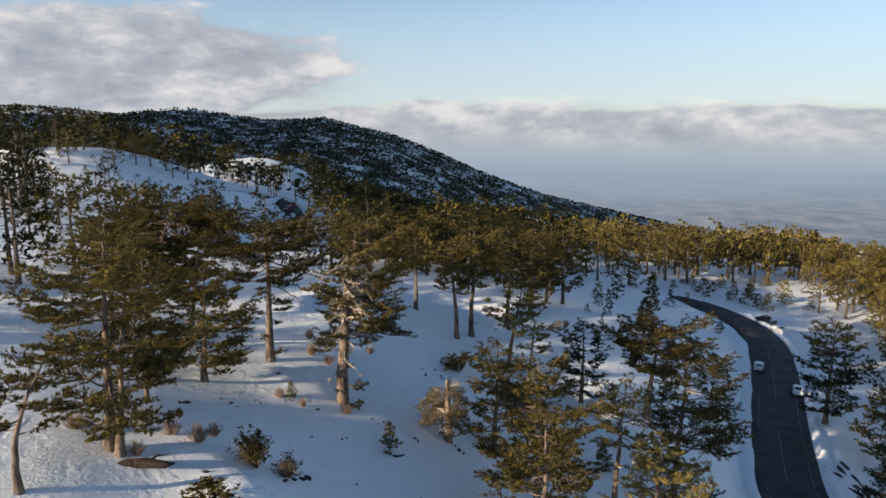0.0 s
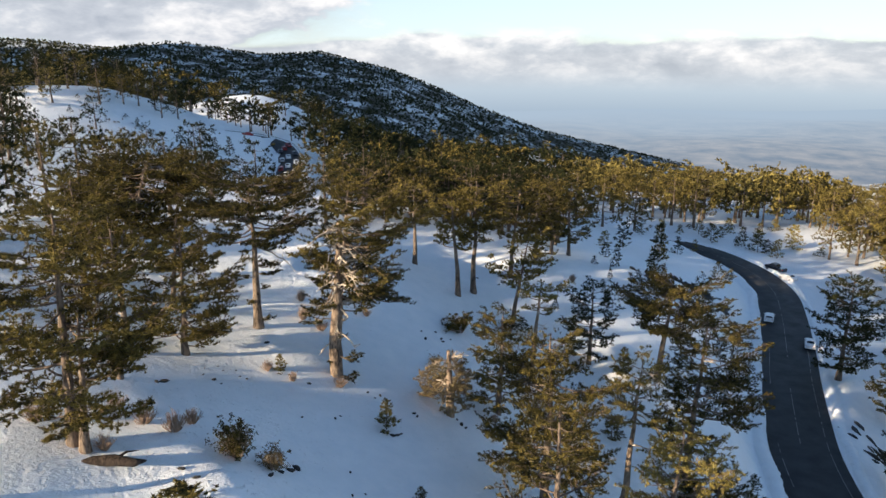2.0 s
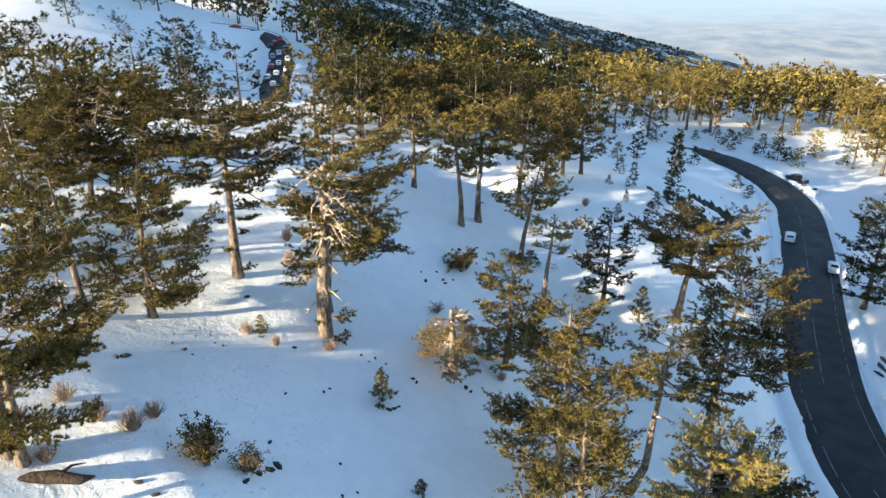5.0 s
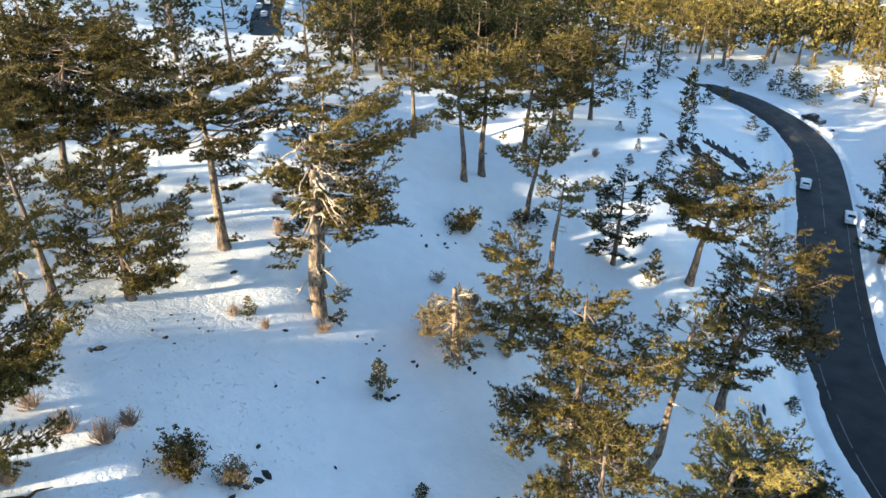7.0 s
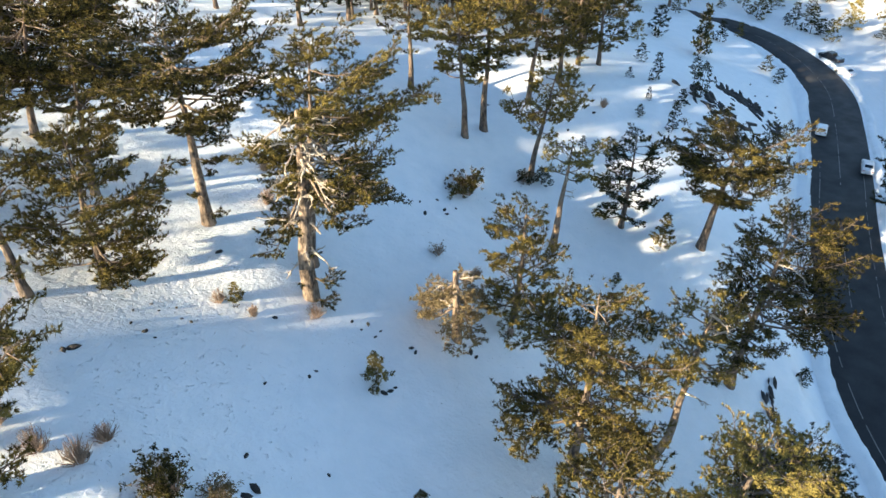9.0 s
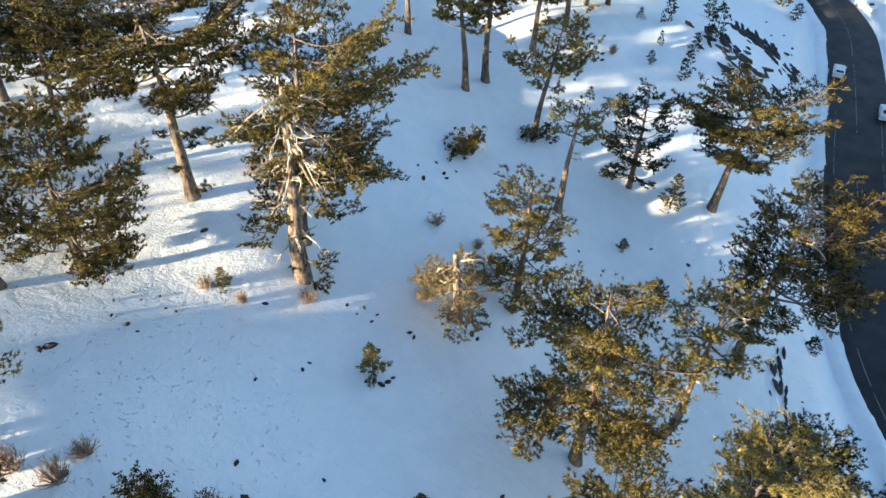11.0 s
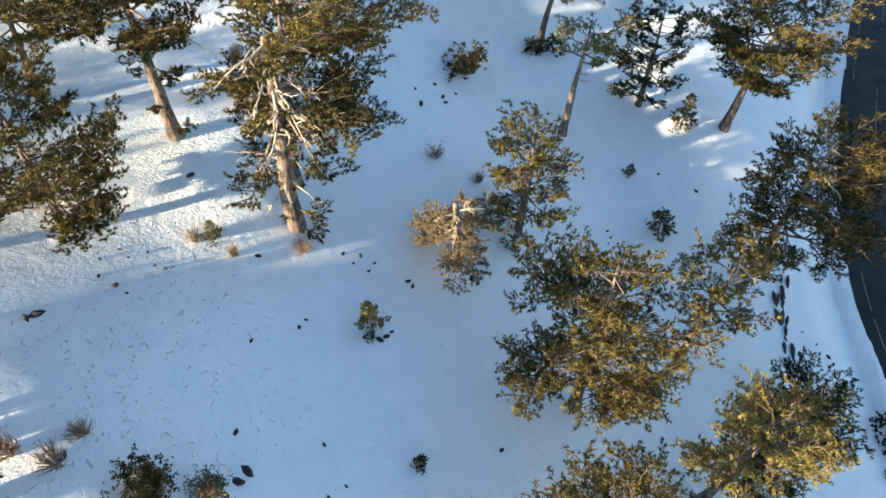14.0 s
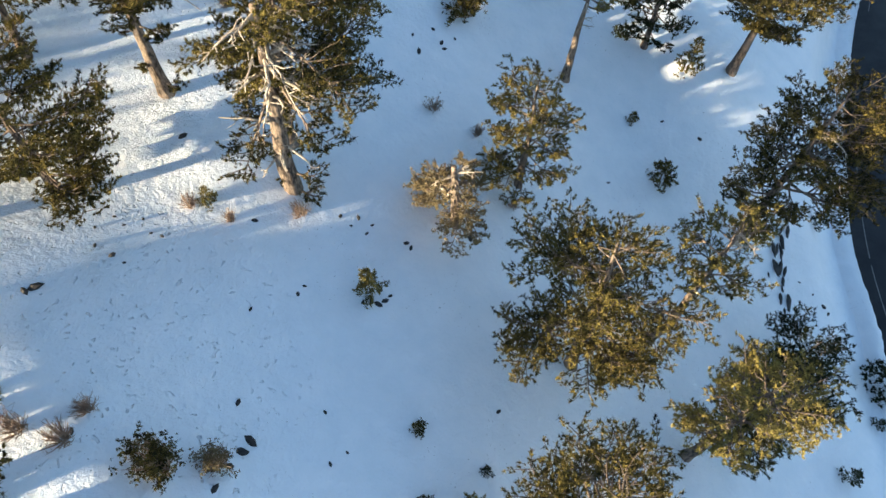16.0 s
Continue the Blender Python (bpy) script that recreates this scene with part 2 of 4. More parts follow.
LINE = plain_material("worn_road_line", (0.07, 0.07, 0.07), (0.32, 0.31, 0.29), 9.0, 0.7)
WHITE_PAINT = paint_material("white_car_paint", (0.78, 0.79, 0.80))
DARK_PAINT = paint_material("dark_car_paint", (0.022, 0.026, 0.034))
RED_PAINT = paint_material("red_car_paint", (0.35, 0.03, 0.03))
SILVER_PAINT = paint_material("silver_car_paint", (0.42, 0.43, 0.45))
GLASS = paint_material("dark_window_glass", (0.020, 0.024, 0.030), 0.08)
TYRE = plain_material("black_rubber", (0.012, 0.012, 0.012), (0.03, 0.03, 0.03), 30, 0.85)
RIM = plain_material("grey_alloy", (0.30, 0.30, 0.31), (0.5, 0.5, 0.5), 20, 0.35, 0, 0.9)
LAMP_RED = paint_material("red_lamp_glass", (0.40, 0.02, 0.02), 0.2)
LAMP_CLEAR = paint_material("clear_lamp_glass", (0.70, 0.70, 0.68), 0.15)
STEEL = plain_material("galvanised_steel", (0.30, 0.31, 0.32), (0.5, 0.51, 0.52), 6, 0.45, 0, 0.8)
PLASTER = plain_material("pale_plaster", (0.55, 0.53, 0.50), (0.75, 0.73, 0.70), 1.0, 0.85)

# ---- the lie of the land ----
GRID_X, GRID_Y, STEP_X, STEP_Y = -160.0, -10.0, 36.0, 32.0
SPOT_HEIGHTS = np.array([
    [14.6, 14.5, 14.1, 11.9, 5.5, -5.6, -18.3, -30.4, -41.5],
    [15.2, 14.2, 13.4, 13.1, 8.0, -8.7, -23.3, -30.6, -36.9],
    [16.2, 14.7, 13.6, 12.8, 8.0, -11.7, -26.5, -29.4, -33.2],
    [17.8, 16.2, 14.6, 12.0, 4.8, -6.9, -21.8, -28.3, -32.1],
    [19.2, 16.3, 12.2, 8.0, 3.8, 2.5, -13.5, -25.0, -30.5],
    [19.6, 14.2, 8.3, 3.0, 0.6, -2.1, -14.4, -21.4, -27.3],
    [21.1, 13.3, 6.1, -1.3, -4.9, -7.2, -13.5, -18.9, -24.9],
    [26.3, 16.4, 5.5, -6.4, -10.2, -11.5, -14.5, -19.0, -24.4],
    [35.3, 22.3, 7.0, -8.3, -14.9, -17.5, -19.7, -22.5, -25.5],
    [44.9, 27.2, 9.0, -7.2, -18.0, -23.6, -25.8, -26.7, -27.1],
]).T


def spline_weight(u):
    u = np.abs(u)
    return np.where(u < 1, 2 / 3 - u * u + u ** 3 / 2, np.where(u < 2, (2 - u) ** 3 / 6, 0))


def smooth(v, low, high):
    v = np.clip((v - low) / (high - low), 0, 1)
    return v * v * (3 - 2 * v)


SWELLS = [[0.7, 0.4, 0.1, -0.2, -0.6], [-0.3, -0.5, 0.4, -0.7, -0.3], [-0.8, 0.5, 0.2, -1.1, 0.1], [-0.0, 0.4, -0.2, -1.4, 1.9], [0.1, 2.5, 0.2, -0.7, 0.3], [0.0, 0.2, -2.3, 1.0, 0.7]]


ROAD = [(58, -60), (50, -20), (44, 20), (43.0, 45), (43.0, 60), (43.6, 72), (46.5, 85), (51, 97), (56, 109), (60.5, 119), (67.6, 136), (72.6, 150), (74.2, 163), (73.0, 174), (70.0, 184), (64.5, 192), (56, 199), (44, 205), (30, 210)]
ROAD_HALF, ROAD_Z = 4.2, -18.0


def curve_through(points, count):
    """Points at even steps along a smooth line through the given ones."""
    pts = [np.array(p, float) for p in points]
    pts = [2 * pts[0] - pts[1]] + pts + [2 * pts[-1] - pts[-2]]
    fine = []
    for a, b, c, d in zip(pts, pts[1:], pts[2:], pts[3:]):
        for u in np.arange(0, 1, 0.05):
            fine.append(0.5 * (2 * b + (c - a) * u + (2 * a - 5 * b + 4 * c - d) * u * u + (3 * b - a - 3 * c + d) * u ** 3))
    fine.append(pts[-2])
    fine = np.array(fine)
    run = np.concatenate([[0], np.cumsum(np.linalg.norm(np.diff(fine, axis=0), axis=1))])
    at = np.linspace(0, run[-1], count)
    return np.stack([np.interp(at, run, fine[:, k]) for k in range(fine.shape[1])], axis=1)


ROAD_LINE = curve_through(ROAD, 160)


def from_road(x, y):
    """The distance of places from the road's middle."""
    best = np.full(np.shape(x), 1e9)
    near = (x > 20) & (x < 110) & (y > -90) & (y < 240)
    if np.any(near):
        px, py = x[near], y[near]
        d = np.full(px.shape, 1e9)
        for a, b in zip(ROAD_LINE, ROAD_LINE[1:]):
            along = b - a
            u = np.clip(((px - a[0]) * along[0] + (py - a[1]) * along[1]) / (along @ along), 0, 1)
            d = np.minimum(d, np.hypot(px - a[0] - u * along[0], py - a[1] - u * along[1]))
        best[near] = d
    return best


FAR_ROAD = [(-104, 274, 5.5), (-95, 283, 4.0), (-84, 290, 2.3), (-74, 293.5, 0.3), (-65.5, 288, -2.0), (-58.5, 270, -4.2), (-53.5, 246, -6.0), (-49, 217, -7.0), (-42, 190, -7.0)]
FAR_LINE = curve_through(FAR_ROAD, 70)


def far_bench(x, y, z):
    """Cuts the bench of the hill road into the ground."""
    near = (x > -115) & (x < -30) & (y > 175) & (y < 310)
    if not np.any(near):
        return z
    px, py = x[near], y[near]
    d = np.hypot(px[:, None] - FAR_LINE[None, :, 0], py[:, None] - FAR_LINE[None, :, 1])
    k = d.argmin(axis=1)
    w = smooth(d.min(axis=1), 12.0, 6.0)
    z = z.copy()
    z[near] = z[near] * (1 - w) + (FAR_LINE[k, 2] - 0.1) * w
    return z


RIDGE_X = [-2400, -1150, -990, -830, -664, -445, -300, -123, 0, 97, 258, 540, 900]
RIDGE_Z = [70, 84, 78, 60, 76, 44, 50, 6, -42, -86, -144, -210, -290]


def height(x, y):
    """The ground's height at places x, y."""
    x, y = np.atleast_1d(np.asarray(x, float)), np.atleast_1d(np.asarray(y, float))
    cx, cy = np.clip(x, -124, 92), np.clip(y, 22, 246)
    near = np.zeros(np.broadcast(x, y).shape)
    for i in range(SPOT_HEIGHTS.shape[0]):
        wx = spline_weight((cx - GRID_X) / STEP_X - i)
        for j in range(SPOT_HEIGHTS.shape[1]):
            near = near + SPOT_HEIGHTS[i, j] * wx * spline_weight((cy - GRID_Y) / STEP_Y - j)
    # gentle swells of the slope
    for j, row in enumerate(SWELLS):
        for i, rise in enumerate(row):
            near = near + rise * np.exp(-((x + 26 - 13 * i) ** 2 + (y - 46 - 13 * j) ** 2) / 121)
    # low berms added to catch sun: by shrubs, dry bushes, under the gnarled pine
    for bx, by, rise in ((-12.4, 42.8, 1.3), (-17.0, 48.5, 0.6), (-13.5, 67.0, 0.5)):
        near = near + rise * np.exp(-((x - bx) ** 2 + (y - by) ** 2) / 14)
    # a rocky knoll above the bend
    near = near + 2.8 * np.exp(-((x - 37) / 9) ** 2 - ((y - 116) / 12) ** 2)
    # the crest of the hill
    near = near + 1.5 * np.exp(-((x + 150) / 45) ** 2 - ((y - 250) / 40) ** 2)
    # the road's bench
    d = from_road(x, y)
    bench = smooth(d, 11.0, 5.6)
    near = near * (1 - bench) + (ROAD_Z - 0.12) * bench
    # country farther off
    far = -14 - 0.05 * (np.clip(y, -400, 1100) - 250) - 0.075 * np.clip(y - 280, 0, 420) - 0.15 * np.clip(x, -170, 1200) - 0.02 * np.clip(x + 170, -2000, 0)
    far = far - 0.12 * np.clip(y - 700, 0, 1300) - 0.25 * np.clip(x - 170, 0, 1000)
    far = far + 31 * np.exp(-((x + 118) / 60) ** 2 - ((y - 480) / 80) ** 2) + 20 * np.exp(-((x - 64) / 45) ** 2 - ((y - 500) / 50) ** 2)
    far = np.where(y < 60, np.maximum(far, 0) * 0.3 + 0.09 * np.clip(-x, -400, 260), far)
    ridge = np.interp(x, RIDGE_X, RIDGE_Z)
    mount = ridge - 0.15 * np.abs(y - 1800) ** 1.0 + 10 * np.sin(x / 120 + 1) * smooth(np.abs(y - 1800), 60, 500)
    k = 18.0
    far = np.where(y > 500, np.logaddexp(far / k, mount / k) * k, far)
    # an unseen spur, added beyond the mountain's near end to keep the low sun off it
    far = far + 420 * np.exp(-((x + 1180) / 150) ** 2) * smooth(y, 380, 650) * smooth(y, 1650, 1350)
    far = np.maximum(far, -460)
    away = np.hypot(np.maximum(np.maximum(-124 - x, x - 92), 0), np.maximum(np.maximum(22 - y, y - 246), 0))
    w = smooth(away, 0, 170)
    z = near * (1 - w) + far * w
    z = far_bench(x, y, z)
    return z + 0.12 * np.sin(x * 0.31 + 1.3 * np.sin(y * 0.17)) * np.sin(y * 0.27) * smooth(d, 6, 12)


def ground_at(x, y):
    return float(height(x, y)[0])


# ---- mesh helpers ----
def mesh_of(name, verts, faces, mat, flat=False):
    """A mesh from arrays of places and of corners."""
    me = bpy.data.meshes.new(name)
    me.from_pydata([tuple(v) for v in verts], [], [tuple(f) for f in faces])
    if mat is not None:
        me.materials.append(mat)
    if not flat:
        me.polygons.foreach_set("use_smooth", [True] * len(me.polygons))
    me.update()
    return me


def triangle_mesh(name, verts, mat):
    """A mesh of loose triangles: verts holds three places for each."""
    count = len(verts) // 3
    me = bpy.data.meshes.new(name)
    me.vertices.add(count * 3)
    me.vertices.foreach_set("co", np.asarray(verts, np.float32).ravel())
    me.loops.add(count * 3)
    me.loops.foreach_set("vertex_index", np.arange(count * 3, dtype=np.int32))
    me.polygons.add(count)
    me.polygons.foreach_set("loop_start", np.arange(0, count * 3, 3, dtype=np.int32))
    me.materials.append(mat)
    me.update(calc_edges=True)
    me.validate()
    return me


def child(name, data, parent, label=""):
    ob = new(name, data)
    ob.parent = parent
    if label:
        tagged(ob, label)
    return ob


class Shape:
    """Collects tubes and other pieces of one mesh."""

    def __init__(self):
        self.verts, self.faces = [], []

    def tube(self, path, radii, sides=6, cap=True):
        path = np.asarray(path, float)
        base = len(self.verts)
        for i, p in enumerate(path):
            along = path[min(i + 1, len(path) - 1)] - path[max(i - 1, 0)]
            along = along / (np.linalg.norm(along) + 1e-9)
            side = np.cross(along, (0.13, 0.97, 0.21) if abs(along[1]) < 0.8 else (1, 0, 0))
            side /= np.linalg.norm(side) + 1e-9
            other = np.cross(along, side)
            for k in range(sides):
                a = 2 * math.pi * k / sides
                self.verts.append(p + radii[i] * (math.cos(a) * side + math.sin(a) * other))
        for i in range(len(path) - 1):
            for k in range(sides):
                a, b = base + i * sides + k, base + i * sides + (k + 1) % sides
                self.faces.append((a, b, b + sides, a + sides))
        if cap:
            self.faces.append(tuple(base + (len(path) - 1) * sides + k for k in range(sides)))

    def mesh(self, name, mat):
        return mesh_of(name, self.verts, self.faces, mat)


def unit(v):
    return v / (np.linalg.norm(v, axis=-1, keepdims=True) + 1e-9)


def tufts(rng, centres, outward, blades, length, width):
    """Brushes of needles: thin blades that fan out from each centre, most of them forwards along the shoot."""
    n = len(centres)
    out = np.repeat(unit(outward), blades, axis=0)
    c = np.repeat(centres, blades, axis=0)
    m = n * blades
    w = unit(out * rng.uniform(0.1, 0.85, (m, 1)) + unit(rng.normal(0, 1, (m, 3))) * 0.8)
    size = length * rng.uniform(0.6, 1.3, (m, 1)) * np.repeat(rng.uniform(0.75, 1.25, (n, 1)), blades, axis=0)
    side = unit(np.cross(w, out + rng.normal(0, 0.45, (m, 3)))) * width * 0.5 * rng.uniform(0.7, 1.3, (m, 1))
    foot = c - w * size * 0.22
    tri = np.stack([foot - side, foot + side, c + w * size * 0.8], axis=1)
    return tri.reshape(-1, 3)


FOUR_SIDES = [(0, 1, 2), (0, 3, 1), (0, 2, 3), (1, 3, 2)]


def hearts(rng, centres, sizes):
    """The dense inside of each brush of needles: a small uneven lump of four sides."""
    n = len(centres)
    ends = np.array([(0.94, 0, -0.3), (-0.47, 0.82, -0.3), (-0.47, -0.82, -0.3), (0, 0, 0.8)], float)
    spin = rng.uniform(0, 6.28, n)
    c, s = np.cos(spin)[:, None], np.sin(spin)[:, None]
    ends = np.repeat(ends[None], n, axis=0) * rng.uniform(0.6, 1.3, (n, 4, 1)) * sizes[:, None, None]
    turned = np.stack([c * ends[..., 0] - s * ends[..., 1], s * ends[..., 0] + c * ends[..., 1], ends[..., 2]], axis=-1)
    corners = centres[:, None, :] + turned + rng.normal(0, 0.15, (n, 4, 3)) * sizes[:, None, None]
    return corners[:, np.array(FOUR_SIDES).ravel()].reshape(-1, 3)


def pine_parts(seed, h, spread, bare=0.3, lean=(0.0, 0.0), radius=0.0, limbs=22, form="old", gap=0.175, blades=12, length=0.265, width=0.064, heart=0.0, forks=2, steps=13,
               needles=None, bark=None, dead=0, sides=9, side=None, droop=0.0, twist=0.4, bow=0.0, low=0.0, kick=0.0, apart=True, rough=False, inner=0.36):
    """The meshes of one pine: trunk, limbs, crown of needle brushes and, where it has some, dead limbs. side: the heading to which its limbs reach
    farther, and how much. low: part of the limbs that hang about the foot. gap: the way between brushes along a twig. inner: bare part of a limb."""
    rng = np.random.default_rng(seed)
    radius = radius or h * 0.022 + 0.08
    shape, boughs, dries = Shape(), [], []
    ts = np.linspace(0, 1, steps)
    wob = rng.normal(0, twist, (steps, 2)).cumsum(axis=0) * 0.10 * h / 12
    wob -= ts[:, None] * wob[-1]
    axis = np.stack([lean[0] * ts ** 1.3 + wob[:, 0] + bow * np.sin(math.pi * ts), lean[1] * ts ** 1.3 + wob[:, 1], h * 0.97 * ts], axis=1)
    axis[:, 0] += kick * (1 - np.exp(-11 * ts))
    axis[0, 2] = -0.5
    thick = radius * (1 - 0.88 * ts ** 0.85)
    thick[0] *= 1.28
    if form == "broken":
        thick = radius * (1 - 0.62 * ts)
    shape.tube(axis, thick, sides)

    def on_axis(s):
        return np.array([np.interp(s, ts, axis[:, k]) for k in range(3)])

    up = np.array([0, 0, 1.0])
    centres, ways = [], []

    def foliate(bough, path, flat, thin, first):
        """Side twigs along one arm of a limb, from first to its tip, with brushes of needles along each."""
        us = np.linspace(0, 1, len(path))
        reach = float(np.linalg.norm(path[-1] - path[0]))
        across = np.array([-flat[1], flat[0], 0])
        count = max(2, int(round(reach * (1 - first) / (gap * 1.45))))
        for j in range(count):
            u = first + (1 - first) * (j + rng.uniform(0, 1)) / count
            start = np.array([np.interp(u, us, path[:, k]) for k in range(3)])
            out = unit(flat * rng.uniform(0.35, 1.0) + across * (1 if j % 2 else -1) * rng.uniform(0.3, 1.0) + up * rng.uniform(-0.10, 0.38))
            size = reach * rng.uniform(0.15, 0.36) * (1.25 - 0.6 * u) + 1.3 * gap
            tip = start + out * size
            if not rough:
                bough.tube([start, (start + tip) / 2 + up * 0.06 * size, tip], [thin * 0.3 + 0.010, thin * 0.18 + 0.008, 0.006], 3, cap=False)
            shoots = max(1, int(round(size / gap * 1.35)))
            lean_out = np.cross(out, up)
            for q in range(shoots):
                f = 0.22 + 0.83 * (q + rng.uniform(0, 1)) / shoots
                sway = rng.uniform(-1, 1)
                centres.append(start + out * size * f + lean_out * sway * size * 0.34 * (1.25 - f) + up * rng.uniform(-0.10, 0.9) * gap)
                ways.append(out * 0.6 + lean_out * sway * 0.6 + up * rng.uniform(0.15, 0.8))
        centres.append(path[-1] + up * 0.05)
        ways.append(flat + up * 0.4)

    for i in range(limbs):
        bough = Shape()
        s = (i + rng.uniform(0.1, 0.9)) / limbs
        if form == "old":
            profile = 0.42 + 0.60 * math.sin(math.pi * (0.12 + 0.70 * s)) - 0.34 * s * s
            rise = rng.normal(0.06, 0.12) + 0.25 * s
        elif form == "flat":
            profile = 0.50 + 0.50 * s ** 0.7 if s < 0.86 else 0.70
            rise = rng.normal(0.06, 0.12) + 0.14 * s
        elif form == "cone":
            profile = 1.0 - 0.86 * s
            rise = 0.12 + 0.45 * s
        else:
            profile = 0.55 + 0.45 * math.sin(math.pi * s)
            rise = -0.15
        rise -= droop
        at = bare + (0.985 - bare) * s
        if low and i < limbs * low:
            at = bare * (0.08 + 0.9 * (i + rng.uniform(0, 1)) / (limbs * low))
            profile, rise = rng.uniform(0.15, 0.45), rng.uniform(-0.4, 0.1)
        root = on_axis(at)
        angle = i * 2.39996 + rng.normal(0, 0.5)
        reach = spread * profile * rng.uniform(0.66, 1.24)
        if side is not None:
            reach *= max(0.25, 1 + side[1] * math.cos(angle - side[0]))
        flat = np.array([math.cos(angle), math.sin(angle), 0])
        us = np.linspace(0, 1, 6)
        bend = rng.normal(0, 0.14) * reach
        sag = 0.24 * reach * rng.uniform(0.2, 1.0)
        across = np.array([-flat[1], flat[0], 0])
        path = root + flat * (us * reach)[:, None] + across * (bend * np.sin(us * 2.6))[:, None] + up * (rise * reach * us - sag * np.sin(math.pi * us) * 0.8 + 0.12 * reach * us ** 3)[:, None]
        thin = radius * 0.27 * (1 - 0.5 * s) * (0.45 + 0.55 * reach / spread)
        if form == "cone":
            thin *= 0.5
        if rough and gap < 1:
            bough.tube(path[[0, 2, 5]], [thin, thin * 0.7, 0.02], 3, cap=False)
        elif not rough:
            bough.tube(path, np.maximum(thin * (1 - 0.85 * us), 0.016), 5, cap=False)
        foliate(bough, path, flat, thin, inner if form != "cone" else 0.15)
        for k in range(forks if reach > 5 * gap else 0):
            at_u = rng.uniform(0.28, 0.62)
            start = np.array([np.interp(at_u, us, path[:, c]) for c in range(3)])
            way = unit(flat * rng.uniform(0.6, 1.0) + across * (1 if (i + k) % 2 else -1) * rng.uniform(0.45, 0.9) + up * rng.uniform(-0.12, 0.22))
            far = reach * rng.uniform(0.32, 0.55)
            vs = np.linspace(0, 1, 4)
            arm = start + way * (vs * far)[:, None] + up * (0.10 * far * vs ** 2 - 0.05 * far * np.sin(math.pi * vs))[:, None]
            if not rough:
                bough.tube(arm, np.maximum(thin * 0.6 * (1 - 0.8 * vs), 0.012), 4, cap=False)
            foliate(bough, arm, unit(way * np.array([1, 1, 0])), thin * 0.6, 0.25)
        boughs.append(bough)
    if form in ("old", "flat", "cone"):
        crown_top = on_axis(0.99)
        wide = spread if form != "cone" else spread * 0.25
        for _ in range(int(4 + limbs * 0.16 / gap) if form != "cone" else 5):
            centres.append(crown_top + rng.normal(0, 1, 3) * np.array([0.16, 0.16, 0.03]) * wide)
            ways.append(np.array([rng.normal(0, 0.5), rng.normal(0, 0.5), 1.0]))
    centres, ways = np.array(centres), np.array(ways)
    triangles = tufts(rng, centres, ways, blades, length, width)
    if heart:
        triangles = np.concatenate([triangles, hearts(rng, centres, heart * rng.uniform(0.6, 1.4, len(centres)))])
    for i in range(dead):
        dry = Shape()
        at = bare * 0.7 + (0.97 - bare * 0.7) * rng.uniform(0, 1) ** 0.7
        root = on_axis(at)
        angle = rng.uniform(0, 2 * math.pi)
        flat = np.array([math.cos(angle), math.sin(angle), 0])
        reach = spread * rng.uniform(0.28, 0.75)
        us = np.linspace(0, 1, 8)
        path = root + flat * (us * reach)[:, None] + rng.normal(0, 0.13, (8, 3)).cumsum(axis=0) * reach * 0.32 * us[:, None] + up * (us * reach * rng.uniform(-0.5, 0.6) - 0.25 * reach * us ** 3)[:, None]
        dry.tube(path, radius * rng.uniform(0.10, 0.24) * (1 - 0.9 * us) + 0.014, 5, cap=False)
        for j in range(5):
            k = rng.integers(2, 7)
            out = unit(flat * 0.6 + rng.normal(0, 0.6, 3)) * reach * rng.uniform(0.18, 0.42)
            dry.tube([path[k], path[k] + out * 0.5 + rng.normal(0, 0.08, 3), path[k] + out], [radius * 0.07, radius * 0.045, 0.01], 4, cap=False)
        dries.append(dry)
    bark = bark or BARK
    if apart:
        made = [("trunk", shape.mesh("trunk", bark))] + [("limb", b.mesh("limb", bark)) for b in boughs]
    else:
        for b in boughs:
            first = len(shape.verts)
            shape.verts += b.verts
            shape.faces += [tuple(first + k for k in f) for f in b.faces]
        made = [("trunk", shape.mesh("trunk", bark))]
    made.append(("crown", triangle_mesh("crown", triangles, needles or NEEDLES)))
    return made + [("dead_limb", d.mesh("dead_limb", DEADWOOD)) for d in dries]


PART_LABELS = {"dead_limb": "bleached bare dead limb"}


def plant(name, parts, x, y, label, category, turn=0.0, size=1.0, sink=0.0, group=""):
    """A tree or bush on the ground: an Empty at its foot with its parts."""
    foot = new(name)
    foot.empty_display_size = 0.3
    foot.matrix_world = Matrix.LocRotScale((x, y, ground_at(x, y) - sink), Euler((0, 0, turn)), (size,) * 3)
    for part_name, data in parts:
        child(part_name, data, foot, PART_LABELS.get(part_name, ""))
    return tagged(foot, label, category, group)


# ---- ground, far land, road ----
def spaced(fine_low, fine_high, step, low, high, growth=1.12):
    """Grid lines: close together in the middle, ever wider towards both ends."""
    line = list(np.arange(fine_low, fine_high + step * 0.5, step))
    gap = step
    while line[-1] < high:
        gap = min(gap * growth, 60)
        line.append(line[-1] + gap)
    gap = step
    while line[0] > low:
        gap = min(gap * growth, 60)
        line.insert(0, line[0] - gap)
    return np.array(line)


